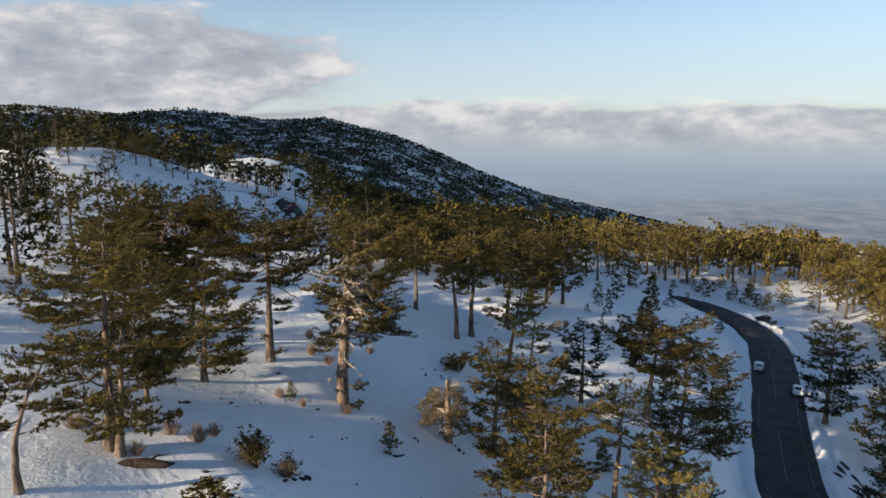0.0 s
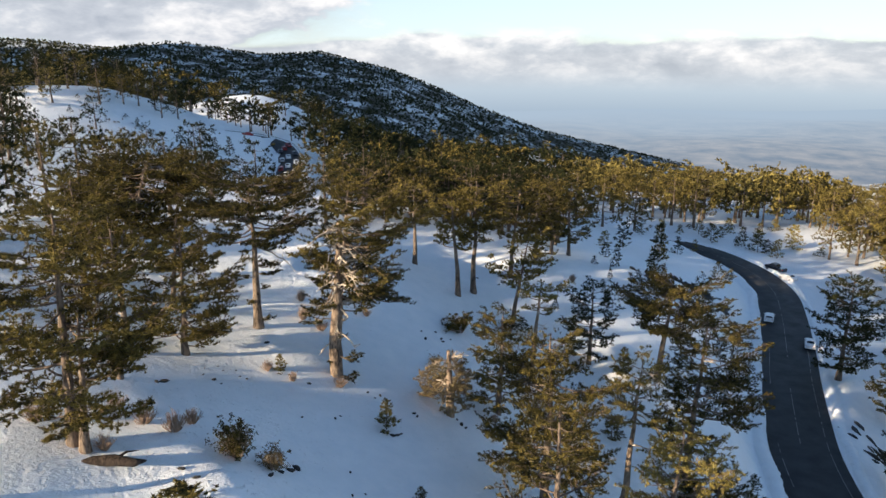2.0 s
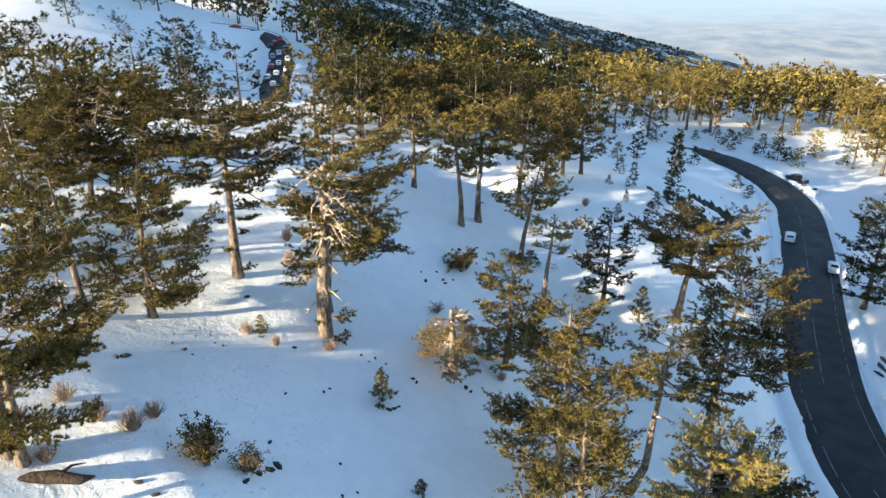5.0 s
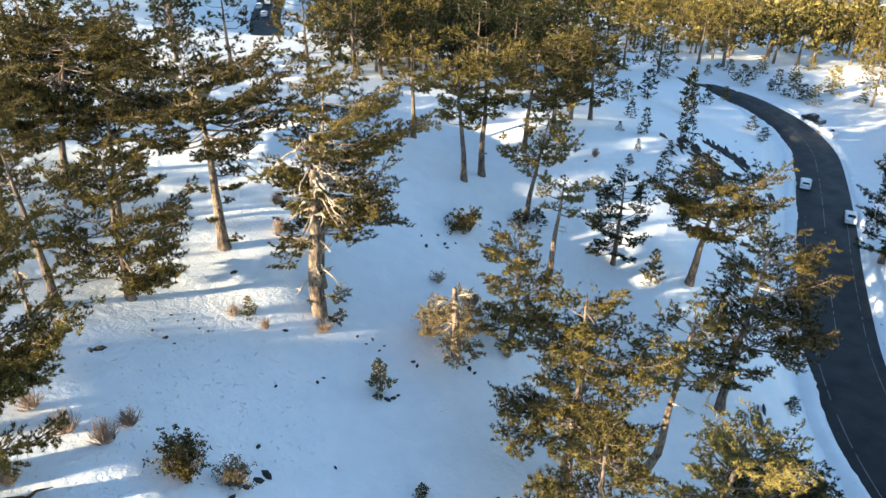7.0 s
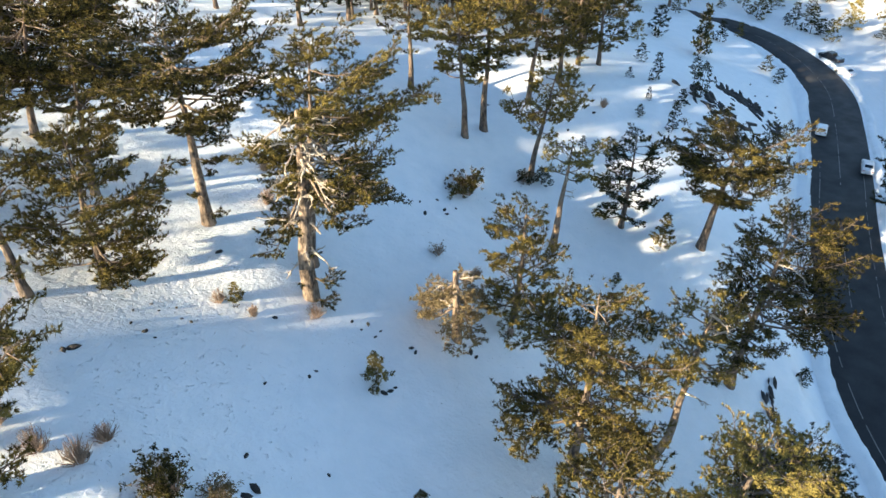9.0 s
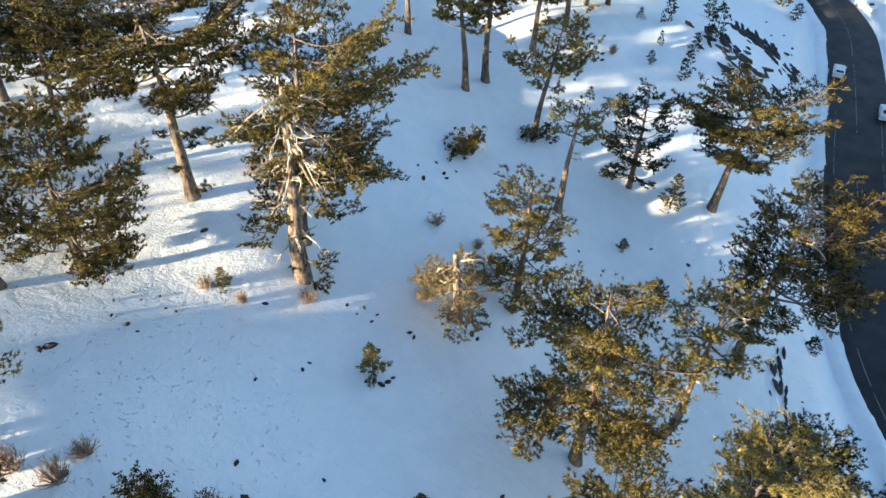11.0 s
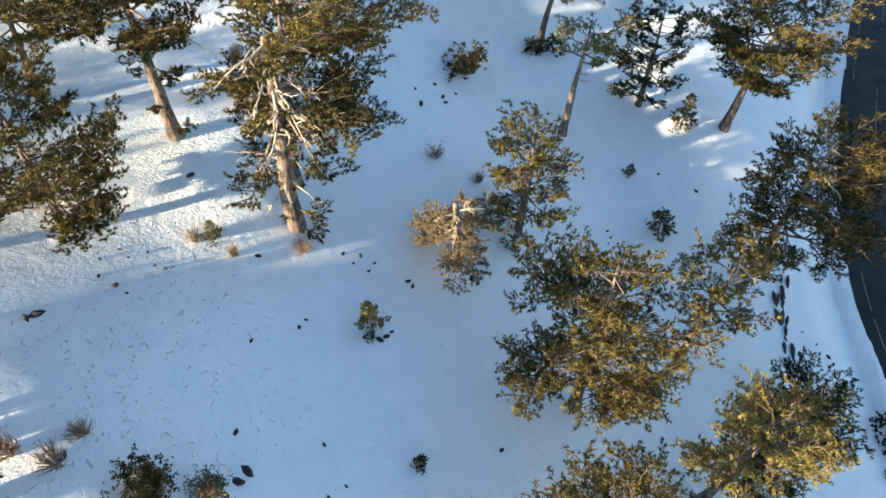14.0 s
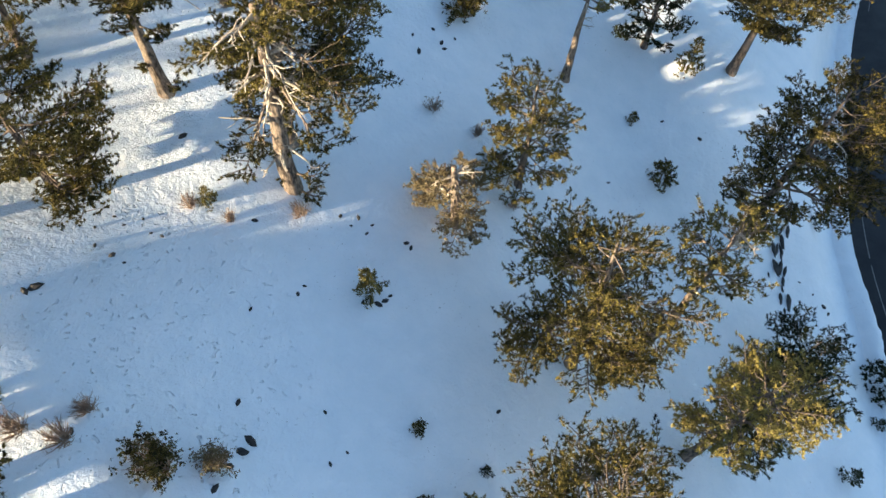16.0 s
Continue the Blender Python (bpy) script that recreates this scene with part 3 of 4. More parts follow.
def build_ground():
    xs, ys = spaced(-36, 66, 0.7, -2600, 1500), spaced(36, 130, 0.7, -900, 2500)
    gx, gy = np.meshgrid(xs, ys, indexing="ij")
    gz = height(gx.ravel(), gy.ravel())
    verts = np.stack([gx.ravel(), gy.ravel(), gz], axis=1)
    nx, ny = len(xs), len(ys)
    i, j = np.meshgrid(np.arange(nx - 1), np.arange(ny - 1), indexing="ij")
    a = (i * ny + j).ravel()
    faces = np.stack([a, a + ny, a + ny + 1, a + 1], axis=1)
    me = mesh_of("ground", verts, faces, SNOW)
    return tagged(new("ground", me), "snow-covered mountain ground with bare earth patches", "ground", kind="structure")


def build_lowland():
    xs, ys = np.linspace(-4500, 4500, 40), np.linspace(1300, 4800, 30)
    gx, gy = np.meshgrid(xs, ys, indexing="ij")
    gz = -345 + 22 * np.sin(gx / 310 + 0.6) * np.sin(gy / 260) + 0.014 * (gy - 1300)
    verts = np.stack([gx.ravel(), gy.ravel(), gz.ravel()], axis=1)
    n = len(ys)
    faces = [(a * n + b, (a + 1) * n + b, (a + 1) * n + b + 1, a * n + b + 1) for a in range(len(xs) - 1) for b in range(n - 1)]
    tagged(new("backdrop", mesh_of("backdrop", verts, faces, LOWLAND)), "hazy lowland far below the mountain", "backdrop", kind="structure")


def ribbon(line, offsets, heights):
    """A strip along a line: cross-section of sideways offsets and heights."""
    verts, faces = [], []
    k = len(offsets)
    for i, p in enumerate(line):
        along = unit(line[min(i + 1, len(line) - 1)] - line[max(i - 1, 0)])
        side = np.array([along[1], -along[0]])
        for off, z in zip(offsets, heights):
            q = p + side * off
            verts.append((q[0], q[1], z))
    for i in range(len(line) - 1):
        for c in range(k - 1):
            faces.append((i * k + c, i * k + c + 1, (i + 1) * k + c + 1, (i + 1) * k + c))
    return verts, faces


def build_road():
    verts, faces = ribbon(ROAD_LINE, [-ROAD_HALF - 0.4, -ROAD_HALF, 0, ROAD_HALF, ROAD_HALF + 0.5], [ROAD_Z - 0.4, ROAD_Z, ROAD_Z + 0.06, ROAD_Z, ROAD_Z - 0.4])
    tagged(new("road", mesh_of("road", verts, faces, ASPHALT)), "dark worn asphalt mountain road, damp in patches", "road", kind="structure")


build_ground()
build_lowland()
build_road()

# ---- the pines of the clearing ----
OLD = "old black pine with layered olive-green foliage, standing in snow"
HEROES = [
    dict(at=(-22.8, 44.4), seed=1, h=15.4, spread=5.6, bare=0.11, lean=(0.4, 0.5), limbs=44, radius=0.42, inner=0.25, label="tall old pine with foliage in many layers down its trunk"),
    dict(at=(-21.9, 44.0), seed=31, h=9.5, spread=2.6, bare=0.5, lean=(0.9, -0.3), limbs=10, radius=0.34, bark=BARK_PALE, label="second pale bowed stem beside a tall old pine"),
    dict(at=(-25.0, 37.8), seed=32, h=8.6, spread=2.7, bare=0.42, lean=(2.4, 0), limbs=11, bow=-0.6, label="low crooked pine with a bowed trunk"),
    dict(at=(-26.2, 59.9), seed=2, h=12.0, spread=3.0, bare=0.42, lean=(-0.4, 0), limbs=16, label="slim pine with a bare lower trunk"),
    dict(at=(-24.7, 54.8), seed=3, h=7.4, spread=2.2, bare=0.45, lean=(0.4, 0), limbs=7, dead=6, label="small pine with dry lower twigs"),
    dict(at=(-34.8, 79.6), seed=4, h=12.9, spread=8.2, bare=0.26, lean=(3.6, 0), limbs=70, form="flat", label="broad pine with a wide flat-topped crown"),
    dict(at=(-33.5, 68.0), seed=33, h=12.8, spread=5.0, bare=0.3, lean=(0, 0), limbs=34, label=OLD),
    dict(at=(-27.5, 73.1), seed=5, h=11.5, spread=3.4, bare=0.3, lean=(1.5, 0), limbs=24, label=OLD),
    dict(at=(-22.4, 62.0), seed=6, h=11.0, spread=4.6, bare=0.08, lean=(0.5, 0), limbs=38, radius=0.34, inner=0.25, label="low bushy pine with foliage down to the snow"),
    dict(at=(-18.5, 71.2), seed=7, h=15.4, spread=7.0, bare=0.52, lean=(0.0, 0), limbs=44, form="flat", radius=0.5, low=0.16, dead=3, bark=BARK_PALE, label="thick-trunked pine with a flat crown and tufts round its foot"),
    dict(at=(-9.8, 65.1), seed=8, h=14.8, spread=4.6, bare=0.28, lean=(0.7, 0), limbs=15, form="broken", radius=0.62, low=0.4, dead=50, bark=BARK_PALE, side=(-0.2, 0.75), droop=0.6, label="gnarled half-dead pine with bleached bare limbs"),
    dict(at=(-10.2, 68.4), seed=9, h=17.4, spread=5.2, bare=0.28, lean=(1.6, 0), limbs=52, radius=0.42, side=(0.1, 0.4), label="tall dark pine close behind a half-dead one"),
    dict(at=(0.6, 64.7), seed=10, h=6.7, spread=3.0, bare=0.45, lean=(-0.2, 0), limbs=13, form="broken", droop=0.85, radius=0.44, needles=NEEDLES_DRY, bark=BARK_PALE, dead=7, inner=0.2, label="snapped pine stump with drooping dry branches"),
    dict(at=(9.2, 93.3), seed=11, h=12.5, spread=3.8, bare=0.42, lean=(1.8, 0), limbs=20, label="leaning pine with a bare lower trunk"),
    dict(at=(-4.3, 106.0), seed=12, h=13.5, spread=4.6, bare=0.45, limbs=18, form="flat", label=OLD),
    dict(at=(1.9, 96.4), seed=13, h=14.5, spread=4.6, bare=0.45, lean=(-0.9, 0), limbs=20, form="flat", label="pine of a close group with bare trunk"),
    dict(at=(4.2, 99.2), seed=14, h=16.7, spread=5.5, bare=0.47, lean=(0.3, 0), limbs=24, form="flat", label="pine of a close group with flat golden top"),
    dict(at=(10.2, 107.1), seed=15, h=14.0, spread=5.0, bare=0.42, lean=(1.2, 0), limbs=20, form="flat", label=OLD),
    dict(at=(18.3, 119.4), seed=16, h=12.5, spread=4.6, bare=0.25, lean=(-1, 0), limbs=22, label=OLD),
    dict(at=(21.5, 121.3), seed=17, h=12.5, spread=4.4, bare=0.2, limbs=22, label=OLD),
    dict(at=(14.5, 112.0), seed=34, h=13.5, spread=4.6, bare=0.3, limbs=20, label=OLD),
    dict(at=(10.5, 82.8), seed=18, h=12.0, spread=3.0, bare=0.66, lean=(0.8, 0), limbs=11, form="flat", needles=NEEDLES_SUNLIT, dead=5, radius=0.42, bark=BARK_PALE, label="pine with a long bare trunk and small sunlit golden crown"),
    dict(at=(18.4, 87.5), seed=19, h=11.0, spread=3.4, bare=0.12, limbs=36, needles=NEEDLES_DARK_SHADED, label="dark young-looking pine with dense needles"),
    dict(at=(26.6, 85.8), seed=20, h=12.8, spread=6.2, bare=0.52, lean=(1.4, 0), limbs=42, form="flat", radius=0.5, dead=3, label="umbrella-shaped pine with wide spreading limbs"),
    dict(at=(25.2, 69.8), seed=21, h=18.4, spread=5.0, bare=0.24, lean=(0.6, 0), limbs=52, radius=0.46, dead=4, side=(0.0, 0.25), label="tall pine on the bank beside the road"),
    dict(at=(14.6, 59.4), seed=22, h=16.0, spread=3.1, bare=0.60, lean=(0.3, 0), kick=1.6, limbs=20, needles=NEEDLES_SUNLIT, bark=BARK_PALE, dead=7, radius=0.40, bow=-0.3, label="bent pine with orange bark and sunlit golden needles"),
    dict(at=(16.3, 50.9), seed=23, h=14.8, spread=3.5, bare=0.42, lean=(0.9, 0), limbs=32, needles=NEEDLES_SUNLIT, dead=5, label="pine with bright sunlit yellow-green needles"),
    dict(at=(20.5, 52.5), seed=35, h=11.5, spread=4.0, bare=0.2, lean=(0.4, 0), limbs=32, needles=NEEDLES_DARK_SHADED, label="dark pine behind a yellowish one"),
    dict(at=(8.2, 56.0), seed=24, h=16.0, spread=5.4, bare=0.22, lean=(0, 0.2), limbs=44, radius=0.45, inner=0.3, label="large dense pine with spreading layered limbs"),
    dict(at=(7.0, 44.5), seed=25, h=15.0, spread=4.0, bare=0.2, limbs=34, label="dense pine with golden-green upper needles"),
    dict(at=(5.5, 70.1), seed=26, h=11.3, spread=3.7, bare=0.08, lean=(0.3, 0), limbs=32, label="mid-sized pine beside a snapped stump"),
    dict(at=(62.9, 107.5), seed=36, h=17.5, spread=4.8, bare=0.1, lean=(0, 0), limbs=46, needles=NEEDLES_DARK_SHADED, label="dense dark pine below the road"),
    dict(at=(56.5, 79.0), seed=37, h=12.0, spread=4.6, bare=0.15, limbs=36, needles=NEEDLES_DARK_SHADED, label="dark pine on the slope below the road"),
    dict(at=(66.0, 96.0), seed=38, h=13.0, spread=4.6, bare=0.15, limbs=36, label=OLD),
    dict(at=(27.0, 58.5), seed=39, h=6.5, spread=3.0, bare=0.1, limbs=26, needles=NEEDLES_DARK_SHADED, label="small dark pine on the road bank"),
]
for spec in HEROES:
    spec = dict(spec)
    x, y = spec.pop("at")
    label = spec.pop("label")
    if y < 75:
        spec.update(limbs=int(spec["limbs"] * 1.04))
    elif y < 90:
        spec.update(gap=0.21, blades=11, length=0.31, width=0.078)
    else:
        spec.update(gap=0.33, blades=10, length=0.42, width=0.13, limbs=int(spec["limbs"] * 1.3))
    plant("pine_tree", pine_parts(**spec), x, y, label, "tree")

# ---- a stock of pines for the woods ----
COARSE = dict(rough=True, gap=0.62, blades=11, length=0.60, width=0.17, heart=0.13, forks=1, sides=6, apart=False)
STOCK_MID = [pine_parts(100 + i, 12.0, 5.0, 0.20 - 0.05 * (i % 3), limbs=24, form=("flat", "old", "old", "flat", "old")[i % 5], needles=(NEEDLES, NEEDLES_SUNLIT, NEEDLES, NEEDLES, NEEDLES)[i % 5], **COARSE) for i in range(5)]
STOCK_DARK_SHADED = [pine_parts(110 + i, 12.0, 3.8, 0.15, limbs=20, form="old", needles=NEEDLES_DARK_SHADED, **COARSE) for i in range(2)]
SPARSE = dict(rough=True, gap=1.6, blades=6, length=1.5, width=0.75, heart=0.6, forks=0, sides=4, steps=5, apart=False)
STOCK_FAR = [pine_parts(120 + i, 13.0, 5.4, 0.22, limbs=9, form=("flat", "old", "old", "flat")[i % 4], needles=NEEDLES, **SPARSE) for i in range(4)]
SAPLING = dict(rough=True, gap=0.23, blades=9, length=0.29, width=0.085, heart=0.11, forks=0, twist=0.12, sides=5, form="cone", radius=0.06, apart=False)
YOUNG = [pine_parts(140 + i, 4.0, 1.15, 0.04, limbs=26, needles=m, **SAPLING) for i, m in enumerate((NEEDLES_DARK_SHADED, NEEDLES, NEEDLES_SUNLIT, NEEDLES_DARK_SHADED, NEEDLES))]

SMALL = pine_parts(160, 2.8, 1.0, 0.03, limbs=30, gap=0.11, blades=11, length=0.19, width=0.055, heart=0.05, forks=0, sides=6, form="cone", radius=0.06, apart=False, rough=True, twist=0.1, needles=NEEDLES_SUNLIT)
SMALL_DARK = [(n, d) if n == "trunk" else (n, d.copy()) for n, d in SMALL]
SMALL_DARK[1][1].materials[0] = NEEDLES
wood = random.Random(7)
# trees that stand by themselves: x, y, height, kind (0 olive, 1 dark)
LONE = [
    (74.5, 207.1, 17, 0), (67.6, 225.2, 15, 0), (68, 207.6, 14.5, 0), (103.4, 243, 15.5, 0), (110.8, 245, 18, 0), (110.5, 230, 11, 0), (127, 246, 17, 0),
    (119, 214, 13.5, 0), (126, 216, 14.5, 0), (128, 208, 15, 0), (42, 184.6, 13.7, 0), (61.5, 239, 14, 0), (69.5, 247, 12.7, 0), (90, 240, 14, 0), (83, 226, 15, 0), (55, 226, 14, 0),
    (121, 190, 12, 0), (112, 172, 11, 0), (118, 178, 13, 0), (125, 195, 13, 0), (106, 158, 11, 0), (114, 160, 12, 0), (100, 146, 12, 0), (108, 148, 13, 0), (94, 135, 13, 1), (100, 128, 14, 0), (90, 122, 11, 0),
    (80, 118, 12, 1), (86, 110, 13, 0), (76, 104, 12, 1), (82, 96, 12, 0), (70, 84, 11, 1), (52, 190, 13, 0), (36, 190, 14, 0),
    (-101.6, 166.8, 18.5, 1), (-97.7, 163, 16, 1), (-108, 170, 17, 1), (-112, 160, 16, 1), (-118, 175, 17, 1), (-104, 150, 15, 1), 
    (-135, 222.8, 10, 1), (-129, 221, 10, 0), (-122, 227.7, 10, 0), (-113, 239.8, 9.5, 0), (-109.6, 249.5, 10, 0), (-107.6, 256.7, 10, 0), (-98.3, 253, 9, 1), (-140, 230, 11, 1), (-67, 194.5, 13, 1), (-60, 179, 14, 1), (-74.9, 124.5, 9, 1),
    (-52, 83, 12, 1), (-56, 88, 13, 1), (-60, 84, 12, 1), (-87, 156, 11, 1), (-92, 160, 12, 1), (-111, 184, 14, 1), (-116, 188, 15, 1), (-106, 180, 13, 1),
    (-90.7, 220.6, 5.5, 1), (-146, 238, 11, 1), (-132, 240, 11, 1), (-125, 244, 12, 1), (-118, 250, 11, 1), (-104, 262, 11, 1), (-137, 248, 12, 1), (-128, 256, 11, 0), (-116, 262, 12, 1), (-96, 262, 10, 1), (-104, 217, 8.8, 1), (-52, 96, 13, 0), (-46, 104, 12, 0), (-42, 92, 13, 0), (-44, 116, 12, 1), (-56, 112, 13, 1), (-33, 128, 12, 1), (-20, 122, 13, 0), (-14, 128, 13, 1), 
]
# unseen pines left of the view, added to shade the clearing
LONE += [(wood.uniform(-84, -54), wood.uniform(40, 84), wood.uniform(10, 13), 0) for _ in range(9)]
LONE += [(wood.uniform(100, 150), wood.uniform(135, 235), wood.uniform(11, 15), 0) for _ in range(34)]
for x, y, h, kind in LONE:
    stock = STOCK_DARK_SHADED if kind else STOCK_MID
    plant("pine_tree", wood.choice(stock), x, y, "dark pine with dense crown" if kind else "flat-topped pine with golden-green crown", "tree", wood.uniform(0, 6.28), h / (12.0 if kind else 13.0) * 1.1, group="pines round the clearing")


def open_ground(x, y):
    """Whether snow lies open there, with no tree."""
    if from_road(np.array([x]), np.array([y]))[0] < 10:
        return True
    if y < 128 or (-150 < x < -44 and y < 262) or (24 < x and y < 200) or (x > 40 and y < 215):
        return True
    # a wedge kept treeless so that the camera sees the hill road
    if -0.31 * y < x < 6 - 0.20 * (y - 12) and y < 295:
        return True
    if math.hypot((x + 112) / 40, (y - 470) / 26) < 1 or math.hypot((x - 66) / 22, (y - 492) / 12) < 1:
        return True
    return bool(np.hypot(FAR_LINE[:, 0] - x, FAR_LINE[:, 1] - y).min() < 13)


near_woods, far_woods = [], []
for _ in range(4200):
    y = 128 + 560 * wood.random() ** 1.05
    x = wood.uniform(-0.68, 0.70) * y
    if not open_ground(x, y):
        (near_woods if y < 200 else far_woods).append((x, y))
near_woods = near_woods[:120]
# mostly the dark stock below x 35: its colour stands in for shade
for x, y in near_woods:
    plant("pine_tree", wood.choice(STOCK_DARK_SHADED + STOCK_DARK_SHADED + STOCK_MID[:1] if x < 35 else STOCK_MID + STOCK_DARK_SHADED[:1]), x, y, "pine of the woods with layered crown", "tree", wood.uniform(0, 6.28), wood.uniform(0.8, 1.15), group="pines of the woods")


def arrays_of(me):
    """The places and the triangles or quads of a mesh, for joining."""
    co = np.empty(len(me.vertices) * 3, np.float32)
    me.vertices.foreach_get("co", co)
    return co.reshape(-1, 3), [tuple(p.vertices) for p in me.polygons]


def scatter(name, places, stock, label, needles, low=0.75, high=1.2):
    """Many far trees joined into one object of their trunks and one of their crowns."""
    ready = [(arrays_of(p[0][1]), arrays_of(p[-1][1])[0]) for p in stock]
    tv, tf, cv = [], [], []
    count = 0
    for x, y in places:
        (bv, bf), cr = ready[wood.randrange(len(ready))]
        size, turn = wood.uniform(low, high), wood.uniform(0, 6.28)
        c, s = math.cos(turn) * size, math.sin(turn) * size
        m = np.array([[c, -s, 0], [s, c, 0], [0, 0, size * wood.uniform(0.9, 1.1)]])
        foot = np.array([x, y, ground_at(x, y)])
        tv.append(bv @ m.T + foot)
        tf += [tuple(count + k for k in f) for f in bf]
        count += len(bv)
        cv.append(cr @ m.T + foot)
    thing = new(name)
    child("trunks", mesh_of("trunks", np.concatenate(tv), tf, BARK), thing)["kind"] = "stuff"
    child("crowns", triangle_mesh("crowns", np.concatenate(cv), needles), thing)["kind"] = "stuff"
    tagged(thing, label, "woods", kind="stuff")


far_woods = far_woods[:860]
# split by bearing; hill shade and sunlight go into the needle colour
west = [p for p in far_woods if p[0] < 0.20 * p[1]]
east = [p for p in far_woods if p[0] >= 0.20 * p[1]]
scatter("far_woods", west[0::3] + west[1::3], STOCK_FAR, "pine woods in the hollow behind the hill, needles darkened for its shade", NEEDLES_DARK_SHADED)
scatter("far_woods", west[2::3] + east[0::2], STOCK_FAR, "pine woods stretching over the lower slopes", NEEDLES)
scatter("far_woods", east[1::2], STOCK_FAR, "pine woods on the sunny slope, sunlight put into golden-green needles", NEEDLES_SUNLIT)


def mountain_woods():
    """Forest on the far mountain: thousands of small ragged crowns."""
    rng = np.random.default_rng(5)
    y = rng.uniform(640, 1850, 44000)
    x = rng.uniform(-0.78, 0.35, 44000) * y
    z = height(x, y)
    thin = np.sin(x * 0.013 + 2.2 * np.sin(y * 0.006)) * np.sin(y * 0.011 + 1.7 * np.sin(x * 0.008)) + 0.7 * np.sin(x * 0.041 + y * 0.013) * np.sin(y * 0.029 - x * 0.017)
    glade = np.exp(-((x / y + 0.33) / 0.12) ** 2)
    keep = (z > -230) & ~((y > 900) & (thin > 0.45) & (rng.random(44000) < 0.35 + 0.55 * glade))
    foot = np.stack([x, y, z], axis=1)[keep][:30000]
    n, blades = len(foot), 3
    size = rng.uniform(5.5, 9.5, n)
    c = foot + size[:, None] * np.array([0, 0, 0.42])
    tri = np.concatenate([hearts(rng, c, size * 0.42), tufts(rng, c, rng.normal(0, 1, (n, 3)), blades, 4.2, 2.2)])
    tagged(new("mountain_forest", triangle_mesh("mountain_forest", tri, NEEDLES_DARK_SHADED)), "dark pine forest on the snowy mountain", "forest", kind="stuff")


mountain_woods()

# ---- young pines and bushes ----
# x, y, height, half width, kind of needles
SAPLINGS = [
    (29.3, 119, 4.1, 1.0, 0), (26.6, 112.2, 1.9, 0.5, 0), (28.5, 106.4, 3.9, 1.0, 3), (40.6, 157.9, 5.7, 2.3, 0), (33.9, 147.7, 3.5, 1.5, 2), (51, 181.5, 4.6, 1.3, 1), (45.7, 148.8, 8.1, 1.9, 0), (46.8, 151.0, 9.0, 1.8, 2),
    (55.5, 164.8, 4.3, 1.4, 0), (62, 171.4, 3.2, 1.0, 2), (34.7, 115.7, 4.7, 1.4, 3), (60.2, 151.7, 3.1, 1.3, 1), (60.8, 147, 2.8, 1.3, 0), (25.4, 118.6, 1.5, 0.6, 0), (10.3, 92.2, 2.0, 1.3, 0),
    (73.2, 199.2, 3.6, 1.6, 2), (74.2, 192.6, 5, 2.4, 1), (84.2, 205.5, 4.5, 1.9, 2), (80.5, 187, 5.5, 1.7, 0), (80.3, 190, 2, 1.1, 0),
    (83, 183, 6.1, 2.3, 0), (86, 184.3, 3.5, 1.9, 0), (86.6, 179.6, 5.1, 1.6, 2), (92.6, 203.5, 4.5, 1.5, 1), (96.4, 191.3, 6.7, 3.0, 2), (102, 213.8, 3.9, 2, 2), (100.2, 183.7, 2.5, 1.5, 0), (72.4, 205, 1.2, 1.2, 0),
    (-114.9, 223.9, 2.2, 0.9, 0), (-111.7, 228.6, 4.6, 1.3, 0), (-105, 202.3, 3.6, 1.2, 0), (-104.6, 196, 2.1, 1.1, 0), (-95.5, 171.6, 4.9, 1.8, 0), (-76.4, 240, 3.9, 1.6, 0), (-71.7, 240.5, 5.9, 1.7, 0), (-100, 185, 4, 1.3, 0), (-92, 205, 2.2, 1, 0), (-84, 215, 2.0, 1, 0), (-108, 212, 3, 1, 0), (-80, 228, 3.2, 1.2, 0),
    (36.8, 59.2, 4.0, 1.7, 0), (30.4, 50.5, 2.2, 0.8, 0), (35.6, 55.4, 1.4, 0.6, 0), (-14.4, 39.5, 2.6, 2.2, 4), (34.2, 73.4, 1.8, 0.9, 0), (-1.4, 46.1, 1.0, 0.5, 0), (2.1, 48.1, 0.9, 0.4, 0),
    (24.5, 108, 1.6, 0.7, 0), (31, 112, 2.4, 0.9, 3), (20, 100, 1.4, 0.7, 0), (38, 128, 3.2, 1.2, 0), (30, 130, 2.8, 1.1, 3), (16, 100, 1.5, 0.6, 0), (78, 196, 3.0, 1.4, 1), (88, 196, 2.4, 1.3, 1), (90, 188, 2.8, 1.2, 0), (68, 200, 2.6, 1.2, 2),
]
for _ in range(34):
    SAPLINGS.append((wood.uniform(-122, -62), wood.uniform(140, 242), wood.uniform(0.9, 2.6), wood.uniform(0.5, 1.2), 0))
for x, y, h, w, kind in SAPLINGS:
    ob = plant("young_pine", YOUNG[kind], x, y, ("small dark young pine in the snow", "small green young pine in the snow", "small young pine in the snow with sunlit golden-green needles", "small dark young pine in the snow", "small green young pine in the snow")[kind], "tree", wood.uniform(0, 6.28))
    ob.scale = (w / 1.2, w / 1.2, h / 4.0)

